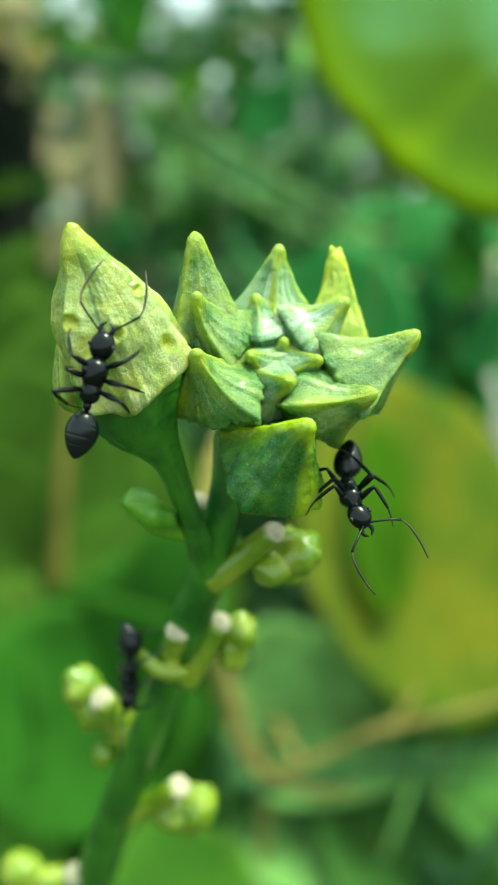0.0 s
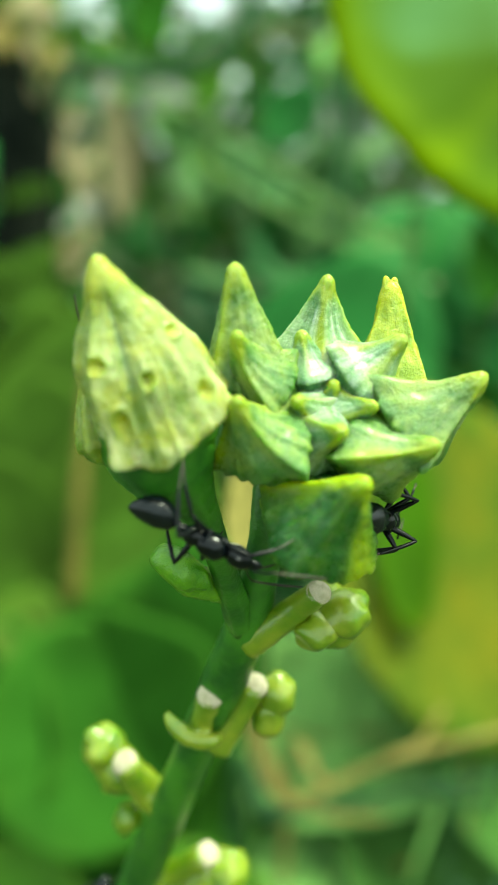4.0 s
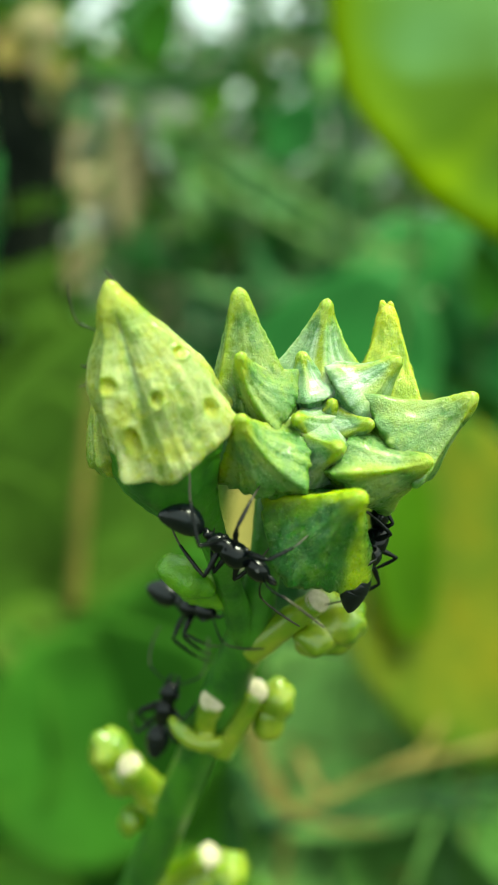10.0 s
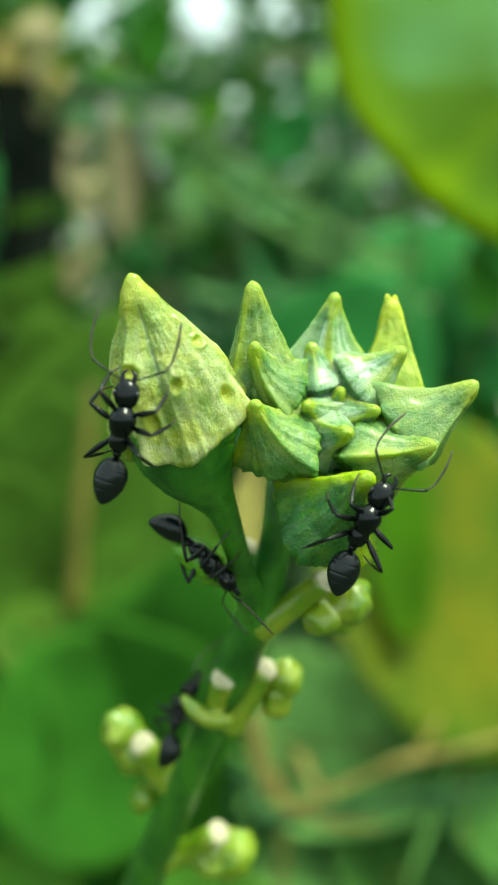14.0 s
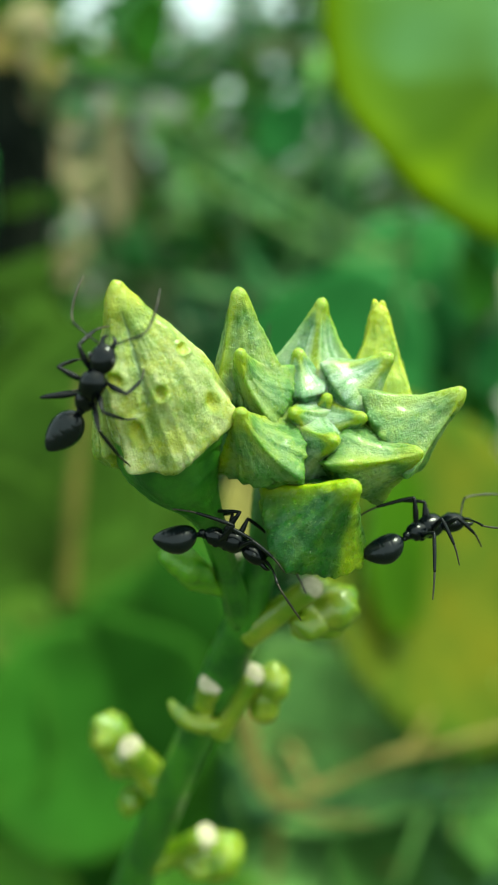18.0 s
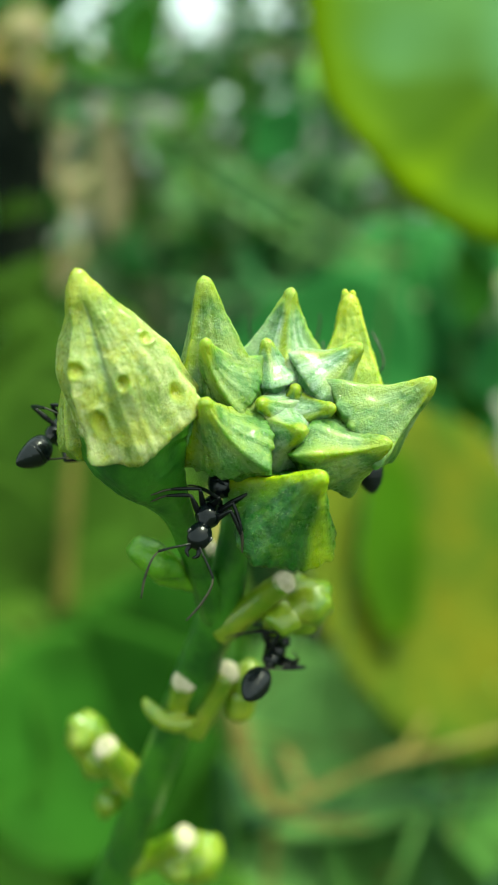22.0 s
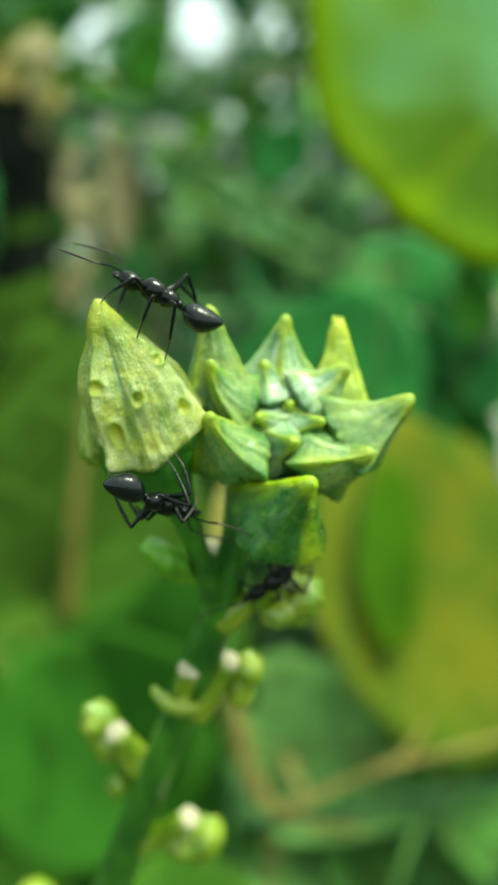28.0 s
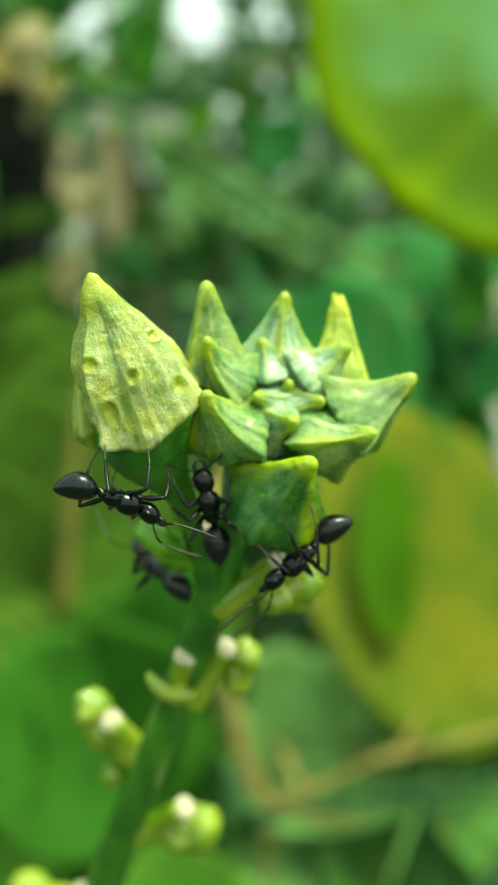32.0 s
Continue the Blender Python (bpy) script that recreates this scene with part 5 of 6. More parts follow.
        (22.27, -11.3, 66.8, 5.6, 100, -28, -144, -13, -9, -13, -9),
        (22.50, -9.2, 69.3, 7.3, 89, 17, -180, -1, 0, 0, 0),
        (24.00, -9.2, 69.3, 7.3, 89, 17, -180, -1, -0, 0, 0),
        (24.50, -12.4, 69.3, 8.2, 89, 17, -179, -1, -0, 0, 0),
        (26.00, -12.4, 69.3, 8.2, 89, 17, -179, -1, -0, 0, 0),
        (26.50, -12.3, 69.3, 8.7, 88, 17, -180, -1, 0, 0, 0),
        (26.67, -10.3, 64.1, 8.3, 139, 0, -141, -3, 0, 2, -0),
        (26.83, -8.2, 58.8, 7.9, 177, -39, -124, -5, 0, 3, -0),
        (27.00, -6.1, 53.6, 7.5, -96, -74, -174, -7, -0, 4, -0),
        (27.50, -8.1, 53.6, 7.2, -69, -74, -174, -18, -26, 12, -26),
        (27.73, -7.2, 54.8, 10.2, 15, -56, 98, -10, -10, 7, -15),
        (28.00, -6.4, 56.0, 13.3, 27, -21, 81, -2, 6, 2, -4),
        (28.27, -9.7, 55.2, 9.4, 26, -56, 40, -16, 15, -6, 16),
        (28.50, -13.0, 54.4, 5.6, 104, -67, -72, -30, 25, -15, 36),
        (28.67, -12.8, 54.3, 6.7, 96, -16, -59, -21, 10, -8, 12),
        (28.83, -12.6, 54.1, 7.9, 99, 35, -52, -12, -5, -2, -13),
        (29.00, -12.4, 54.0, 9.1, 160, 80, 12, -4, -20, 4, -38),
        (29.27, -11.4, 54.0, 6.6, -59, 64, 167, -5, -25, 4, -34),
        (29.50, -10.3, 54.0, 4.1, -61, 30, 180, -5, -30, 5, -30),
        (30.00, -5.4, 54.3, -0.8, -92, 17, -180, -17, 0, 12, 0),
        (30.50, -5.1, 53.9, 3.1, -63, -8, -179, -2, -28, 2, -28),
        (30.73, 0.2, 56.9, 5.6, -63, 31, 179, 7, -29, -6, -29),
        (31.00, 5.4, 60.0, 8.1, -65, 70, 176, 16, -30, -14, -30),
        (31.17, 0.1, 63.1, 7.9, 10, 52, -152, 10, -20, -9, -20),
        (31.33, -5.2, 66.2, 7.6, 51, 31, -160, 5, -10, -4, -10),
        (31.50, -10.6, 69.3, 7.3, 88, 17, 180, -1, 0, 0, 0),
        (32.00, -10.5, 69.3, 8.1, 88, 18, 180, -1, -0, 0, -0),
    ),
    (
        (0.00, 6.5, 60.9, -3.2, -34, 11, 180, 24, -38, -24, -31),
        (0.17, 4.8, 64.4, -0.6, 7, 6, -175, 16, -25, -16, -21),
        (0.33, 3.1, 67.9, 2.0, 49, -1, -175, 7, -13, -7, -10),
        (0.50, 1.4, 71.4, 1.8, 90, -6, -180, -1, 0, 1, 0),
        (2.50, 1.4, 71.4, 1.8, 90, -6, -180, -1, 0, 1, 0),
        (3.00, -0.0, 71.4, 3.8, 90, -6, -179, -1, 0, 1, 0),
        (3.17, 2.1, 69.8, 4.3, 108, 17, 152, 8, 6, 6, 8),
        (3.33, 4.3, 68.1, 2.0, 115, 45, 125, 18, 13, 11, 16),
        (3.50, 6.4, 66.5, -0.3, 87, 71, 71, 28, 19, 16, 25),
        (4.17, 5.4, 63.7, -1.7, -160, 61, -161, 10, 13, 5, 23),
        (4.83, 4.3, 60.9, -3.1, -154, 22, -138, -8, 8, -7, 21),
        (5.50, 3.3, 58.1, -4.5, -164, -17, -119, -26, 2, -19, 20),
        (6.00, 3.0, 65.0, -4.0, -165, -17, -117, -25, -4, -15, 20),
        (6.50, 1.8, 58.9, -5.2, -170, -18, -112, -23, -10, -12, 21),
        (7.00, 0.8, 59.5, -6.4, 178, -19, -89, -1, -2, 1, 2),
        (7.17, 1.6, 59.1, -5.6, -174, 11, -135, 10, 1, 11, 4),
        (7.33, 2.3, 58.7, -4.9, 167, 37, 170, 21, 4, 21, 7),
        (7.50, 3.4, 63.0, -4.4, 128, 33, 101, 32, 8, 31, 10),
        (8.00, 4.2, 61.7, -3.2, 103, 26, 71, 20, 3, 15, 13),
        (8.50, 4.0, 61.9, -3.0, 86, 53, 72, 22, 1, 38, 33),
        (9.00, 4.7, 61.7, -2.6, 115, 9, 72, 4, -9, -2, 5),
        (9.50, 4.7, 62.6, -2.7, 104, 47, 72, 21, 12, 29, 26),
        (10.00, 5.1, 63.3, -2.5, 94, 34, 72, 30, 11, 27, 18),
        (10.17, 4.4, 58.7, -2.8, 152, 59, 137, 12, 15, 10, 20),
        (10.33, 4.3, 58.9, -3.2, -154, 32, -162, -7, 19, -7, 21),
        (10.50, 4.2, 59.0, -3.7, -143, -12, -140, -25, 23, -25, 23),
        (11.00, 2.5, 59.5, -6.1, -174, -19, -91, -3, -9, 2, 5),
        (11.17, 5.3, 60.2, -2.7, 146, -25, -52, -5, -6, 3, 4),
        (11.33, 8.1, 60.9, 0.6, 113, -7, -19, -7, -3, 4, 2),
        (11.50, 10.9, 61.6, 3.9, 91, 23, 1, -9, 0, 4, 0),
        (11.67, 7.1, 64.9, 5.3, 78, 16, -62, -6, 0, 3, 0),
        (11.83, 3.3, 68.1, 6.7, 77, 2, -120, -4, 0, 2, 0),
        (12.00, -0.4, 71.4, 5.2, 89, -6, -179, -1, 0, 1, 0),
        (13.00, -0.4, 71.4, 5.2, 89, -6, -179, -1, 0, 1, 0),
        (13.17, 1.8, 69.5, 5.2, 93, 25, -129, -1, -11, 1, -11),
        (13.33, 4.0, 67.7, 2.3, 125, 38, -61, -0, -22, 0, -22),
        (13.50, 6.2, 65.8, -0.5, 152, 18, 1, 0, -33, 0, -33),
        (14.00, 3.2, 55.8, -1.9, 108, 25, 1, -8, -17, 8, -17),
        (14.17, 2.1, 61.0, 1.5, 89, 25, -64, -6, -11, 5, -11),
        (14.33, 1.0, 66.2, 4.9, 80, 10, -123, -4, -6, 3, -6),
        (14.50, -0.1, 71.4, 5.5, 89, -6, -179, -1, 0, 1, 0),
        (16.00, -0.1, 71.4, 5.5, 89, -6, -179, -1, -0, 1, -0),
        (16.17, 1.5, 67.7, 4.0, 72, 5, -122, 0, -0, -0, -0),
        (16.33, 3.0, 63.9, -0.3, 72, 24, -65, 2, -0, -2, -0),
        (16.50, 4.6, 60.2, -4.5, 91, 34, 1, 3, 0, -3, -0),
        (16.67, 4.7, 59.5, -4.2, 66, 7, 12, 14, -8, 5, 10),
        (16.83, 4.7, 58.8, -3.8, 37, -13, 32, 24, -16, 14, 20),
        (17.00, 4.8, 58.1, -3.5, 0, -18, 61, 35, -24, 22, 31),
        (17.17, 4.0, 58.0, -3.8, 20, -64, 53, 24, -15, 14, 19),
        (17.33, 3.3, 57.8, -4.0, 163, -65, -81, 12, -6, 7, 8),
        (17.50, 2.6, 57.7, -4.3, -176, -19, -91, 1, 4, -1, -3),
        (17.67, 4.6, 59.0, -3.5, 123, -22, -67, -8, 5, -9, 4),
        (17.83, 6.6, 60.3, -2.7, 67, -5, -52, -18, 5, -16, 11),
        (18.00, 8.6, 61.6, -1.9, 15, 17, -57, -28, 6, -24, 18),
        (18.17, 6.0, 64.9, 0.4, 31, -10, -92, -19, 4, -15, 12),
        (18.33, 3.3, 68.1, 2.7, 61, -19, -137, -10, 2, -7, 6),
        (18.50, 0.6, 71.4, 2.2, 89, -6, -179, -1, 0, 1, 0),
        (18.67, 2.5, 67.4, 2.0, 135, 13, -156, 1, 3, -1, -3),
        (18.83, 4.3, 63.5, -1.0, -176, 7, -126, 3, 7, -3, -6),
        (19.00, 6.2, 59.5, -4.0, -133, -18, -109, 5, 10, -5, -9),
        (19.17, 4.0, 63.5, 0.1, -176, 7, -125, 3, 7, -3, -6),
        (19.33, 1.8, 67.4, 4.2, 135, 13, -155, 1, 3, -1, -3),
        (19.50, -0.4, 71.4, 5.5, 89, -6, -179, -1, 0, 1, 0),
        (20.50, -1.1, 71.4, 5.2, 89, -6, -180, -1, 0, 1, 0),
        (20.73, 1.3, 64.5, 2.6, 109, 1, 125, 4, 2, 5, 2),
        (21.00, 3.7, 57.6, -2.8, 115, 21, 71, 9, 5, 9, 5),
        (21.50, 3.7, 57.7, -2.7, 90, 59, 71, 22, 17, 37, 27),
        (21.73, 5.6, 62.8, 0.7, 78, 25, 31, 11, 8, 19, 14),
        (22.00, 7.5, 67.9, 4.1, 91, -7, 0, -0, 0, 0, 0),
        (22.17, 7.4, 65.6, 2.6, 128, -36, -30, -3, 3, -4, -1),
        (22.33, 7.4, 63.2, 1.1, -177, -35, -80, -6, 6, -8, -2),
        (22.50, 7.3, 60.9, -0.4, -142, -6, -109, -9, 9, -12, -2),
        (23.00, 6.0, 60.2, -1.6, -120, -11, -108, 4, 11, -3, -8),
        (23.50, 7.1, 57.8, 1.7, -133, 22, -108, -28, 7, -28, -7),
        (23.67, 8.6, 60.6, 3.1, -133, 52, -137, -13, 11, -14, 2),
        (23.83, 10.1, 63.3, 4.6, 175, 72, 146, 2, 15, 1, 11),
        (24.00, 11.6, 66.1, 6.0, 125, 51, 72, 17, 19, 16, 20),
        (24.17, 9.2, 63.6, 6.2, 97, -1, 54, 17, 2, 6, 2),
        (24.33, 6.8, 61.1, 6.5, 72, -55, 63, 18, -15, -5, -15),
        (24.50, 4.5, 58.6, 6.7, -60, -61, -177, 18, -32, -15, -33),
        (25.17, 5.3, 58.9, 4.2, -47, -18, 173, 11, -31, -9, -33),
        (25.83, 6.1, 59.2, 1.8, -41, 25, 171, 3, -30, -2, -34),
        (26.50, 6.9, 59.4, -0.7, -31, 68, 177, -4, -28, 4, -35),
        (27.00, 7.2, 66.1, -1.0, -52, 57, 178, -7, -38, 7, -35),
        (27.50, 5.4, 59.2, -1.2, -31, 7, -179, 0, -32, -0, -34),
        (27.73, 3.6, 62.6, -3.6, -82, -19, -157, -6, -11, -7, -13),
        (28.00, 1.8, 66.1, -6.1, -142, -15, -122, -12, 10, -14, 8),
        (28.50, -1.3, 60.2, -7.1, 179, -15, -121, -31, 10, -31, 10),
        (28.67, -0.5, 60.2, -6.9, -139, -37, -124, -21, -1, -20, -2),
        (28.83, 0.2, 60.2, -6.7, -81, -49, -150, -11, -12, -10, -13),
        (29.00, 0.9, 60.2, -6.6, -21, -39, -178, -1, -24, 1, -25),
        (29.17, 1.9, 59.7, -6.0, -24, 16, -169, -1, -27, 1, -29),
        (29.33, 3.0, 59.3, -5.3, -12, 71, -152, -2, -31, 2, -34),
        (29.50, 4.0, 58.8, -4.7, 138, 52, 3, -2, -35, 2, -38),
        (29.73, 4.9, 58.5, -3.9, 141, 7, 3, 2, -34, -2, -38),
        (30.00, 5.8, 58.1, -3.0, 145, -37, -0, 6, -33, -6, -38),
        (30.27, 5.6, 59.2, -3.6, -170, -42, -67, -3, -13, -9, -15),
        (30.50, 5.4, 60.2, -4.2, -145, -15, -118, -12, 6, -12, 8),
        (31.00, 0.2, 59.5, -5.5, 156, -18, -90, -8, 2, -8, 3),
        (31.50, 5.2, 58.5, -3.1, -155, -15, -123, -20, 13, -21, 11),
        (32.00, 3.1, 60.2, -5.4, -138, -17, -105, 4, 8, -4, -8),
    ),
    (
        (0.00, -9.4, 74.2, -18.4, -97, -25, 109, 20, 25, 29, -5),
        (0.27, -10.0, 74.2, -17.6, -75, 1, 141, 10, -6, 14, -21),
        (0.50, -10.6, 74.2, -16.7, -41, 10, -180, 0, -38, -0, -36),
        (1.00, -0.5, 71.4, -12.6, -35, 51, -180, 2, -36, -2, -35),
        (1.27, -4.3, 70.7, -10.5, -94, 26, 126, 13, -16, 11, -15),
        (1.50, -8.2, 70.0, -8.4, -117, -18, 110, 24, 5, 24, 5),
        (2.00, -14.7, 82.6, -29.1, -101, -47, 110, 34, 10, 38, 15),
        (2.50, -14.2, 81.2, -26.9, -100, -40, 110, 36, 12, 36, 13),
        (2.67, -13.0, 79.3, -23.8, -114, 6, 104, 29, -3, 19, -4),
        (2.83, -11.7, 77.5, -20.8, -142, 48, 79, 22, -17, 2, -21),
        (3.00, -10.5, 75.6, -17.8, 137, 55, 1, 15, -32, -15, -38),
        (3.17, -12.0, 79.3, -22.6, -133, 53, 85, 19, -16, -0, -21),
        (3.33, -13.5, 83.1, -27.4, -101, 10, 109, 23, 0, 14, -3),
        (3.50, -14.9, 86.8, -32.2, -84, -36, 110, 27, 16, 29, 14),
        (5.50, -19.4, 92.4, -44.0, -90, -41, 110, 30, 17, 36, 16),
        (6.00, -21.2, 92.4, -41.1, -93, -49, 111, 34, 19, 34, 19),
        (7.00, -19.9, 92.4, -47.2, -92, -50, 110, 34, 19, 34, 19),
        (7.73, -18.7, 92.4, -46.3, 24, -84, -18, -1, 10, -1, 10),
        (8.50, -17.5, 92.4, -45.3, 64, -43, -70, -37, 0, -37, 0),
        (8.67, -17.8, 91.9, -44.0, 84, -16, -53, -24, -12, -26, -12),
        (8.83, -18.0, 91.5, -42.7, 109, 4, -29, -11, -24, -14, -25),
        (9.00, -18.2, 91.0, -41.4, 140, 9, 1, 2, -37, -2, -37),
        (9.50, -14.1, 84.0, -28.7, 136, 12, 1, -1, -33, 1, -38),
        (10.00, -9.4, 75.6, -16.5, 130, 15, 1, -3, -32, 3, -38),
        (10.27, -9.5, 74.2, -15.9, 99, -5, -39, -16, -11, -17, -10),
        (10.50, -9.5, 72.8, -15.3, 86, -40, -71, -29, 11, -37, 17),
        (10.67, -9.6, 72.8, -16.7, 71, 7, -77, -22, -4, -22, -1),
        (10.83, -9.7, 72.8, -18.1, 41, 48, -103, -16, -19, -6, -20),
        (11.00, -9.9, 72.8, -19.5, -39, 53, -179, -9, -34, 9, -38),
        (11.17, -9.8, 72.3, -16.9, 165, 86, 23, -6, -34, 6, -37),
        (11.33, -9.7, 71.9, -14.3, 147, 45, 3, -3, -34, 3, -37),
        (11.50, -9.6, 71.4, -11.7, 148, 4, 1, 1, -34, -1, -36),
        (11.73, -9.8, 70.0, -9.0, 129, -12, -52, -18, -10, -19, -16),
        (12.00, -10.0, 68.6, -6.4, 130, -37, -107, -36, 13, -38, 4),
        (12.27, -5.5, 70.0, 0.4, 114, -15, -142, -19, 6, -18, 2),
        (12.50, -1.1, 71.4, 4.4, 89, -6, -179, -1, 0, 1, 0),
        (13.10, 0.8, 71.4, 5.9, 89, -5, -180, -1, 0, 1, 0),
        (13.23, -1.7, 71.9, 2.6, 104, -25, 122, -1, -11, 1, -13),
        (13.37, -4.2, 72.3, -3.5, 130, -20, 57, -0, -23, 0, -25),
        (13.50, -6.7, 72.8, -9.6, 138, 3, 1, 0, -34, -0, -38),
        (13.73, -7.9, 74.2, -13.9, 96, 4, -39, -13, -17, -13, -16),
        (14.00, -9.1, 75.6, -18.2, 61, -20, -70, -27, 1, -27, 7),
        (14.27, -4.6, 73.5, -5.0, 79, -20, -127, -14, 0, -13, 3),
        (14.50, -0.1, 71.4, 5.5, 89, -6, -179, -1, -0, 1, 0),
        (16.00, -0.1, 71.4, 5.5, 89, -6, -179, -1, -0, 1, -0),
        (16.17, -2.5, 70.5, 2.2, 47, -7, 180, -1, -9, 1, -13),
        (16.33, -5.0, 69.5, -3.8, 6, -10, 179, -1, -18, 1, -25),
        (16.50, -7.5, 68.6, -9.9, -36, -12, -179, -1, -26, 1, -38),
        (16.67, -4.8, 69.5, -3.7, 6, -10, 179, -1, -18, 1, -25),
        (16.83, -2.0, 70.5, 2.5, 48, -8, 179, -1, -9, 1, -13),
        (17.00, 0.7, 71.4, 5.9, 89, -6, -179, -1, 0, 1, 0),
        (18.50, 0.7, 71.4, 5.9, 89, -6, -179, -1, 0, 1, 0),
        (19.00, -1.6, 71.4, 4.8, 89, -6, -179, -1, -0, 1, -0),
        (19.17, -2.5, 68.6, 2.8, 104, -30, 124, -1, -11, 1, -12),
        (19.33, -3.4, 65.9, -2.0, 137, -28, 56, -1, -21, 1, -24),
        (19.50, -4.3, 63.1, -6.8, 149, -2, 1, -1, -32, 1, -36),
        (19.73, -4.6, 63.4, -6.8, 90, 4, 4, -1, -4, 1, 1),
        (20.00, -5.1, 63.7, -7.9, 8, 10, 1, 0, 8, 0, 12),
        (20.17, -4.1, 63.9, -7.1, 55, 31, -22, -1, 4, 1, 14),
        (20.33, -3.4, 64.2, -7.4, 76, 59, -39, -1, -16, 1, -10),
        (20.50, -2.7, 64.4, -7.6, 176, 88, 28, -1, -35, 1, -34),
        (20.67, -2.8, 65.3, -10.2, -64, 33, 151, -2, -23, 2, -22),
        (20.83, -2.9, 66.3, -12.8, -65, -26, 154, -3, -12, 3, -11),
        (21.00, -3.0, 67.2, -15.3, -99, -83, -171, -4, 0, 4, 0),
        (21.27, -3.9, 68.6, -16.8, -50, -60, 169, -5, -14, 5, -18),
        (21.50, -4.7, 70.0, -18.2, -30, -38, -179, -5, -28, 5, -36),
        (21.67, -2.8, 69.5, -16.1, -49, -0, -128, -4, -12, 4, -14),
        (21.83, -0.9, 69.1, -14.0, -32, 38, -77, -2, 4, 2, 9),
        (22.00, 1.0, 68.6, -11.9, 21, 39, 1, -0, 20, 0, 31),
        (22.50, -2.1, 63.0, -7.9, 34, 31, 1, 3, 33, -3, 36),
        (23.00, -1.8, 62.3, -7.6, 20, 28, 1, -2, 22, 2, 27),
        (23.17, -2.1, 62.3, -7.2, 63, 21, 7, -1, 3, 1, 5),
        (23.33, -2.5, 62.3, -6.7, 104, 13, 7, -0, -15, 0, -16),
        (23.50, -2.8, 62.3, -6.3, 145, 7, 1, 1, -33, -1, -38),
        (23.73, -5.6, 63.0, -6.6, 144, -7, -38, -1, -21, 1, -15),
        (24.00, -6.9, 60.5, -7.0, 152, -18, -79, -3, -8, 3, 8),
        (24.27, -8.9, 60.6, -4.2, 143, -2, -38, -1, -20, 1, -15),
        (24.50, -9.5, 57.5, -1.5, 147, 17, 2, 1, -32, -1, -38),
        (24.67, -6.1, 62.1, 1.5, 122, 36, -61, 0, -22, -1, -25),
        (24.83, -2.8, 66.8, 4.5, 91, 23, -127, -0, -11, 0, -13),
        (25.00, 0.6, 71.4, 4.8, 89, -6, -179, -1, 0, 1, 0),
        (26.50, 0.6, 71.4, 4.8, 89, -6, -179, -1, -0, 1, -0),
        (30.00, 0.6, 71.4, 4.8, 89, -6, -179, -1, -0, 1, -0),
        (30.50, 0.5, 71.4, 4.7, 88, -6, -179, -1, 0, 1, 0),
        (31.00, 1.2, 71.4, 2.9, 88, -6, -179, -1, 0, 1, 0),
        (31.27, -3.3, 70.0, -2.9, 97, -28, -132, -17, 4, -18, 8),
        (31.50, -7.8, 68.6, -11.5, 80, -48, -71, -32, 9, -38, 16),
        (31.73, -7.8, 69.0, -9.3, 131, -39, -121, -31, -2, -37, -0),
        (32.00, -7.7, 69.3, -7.1, 157, -10, -146, -31, -13, -36, -17),
    ),
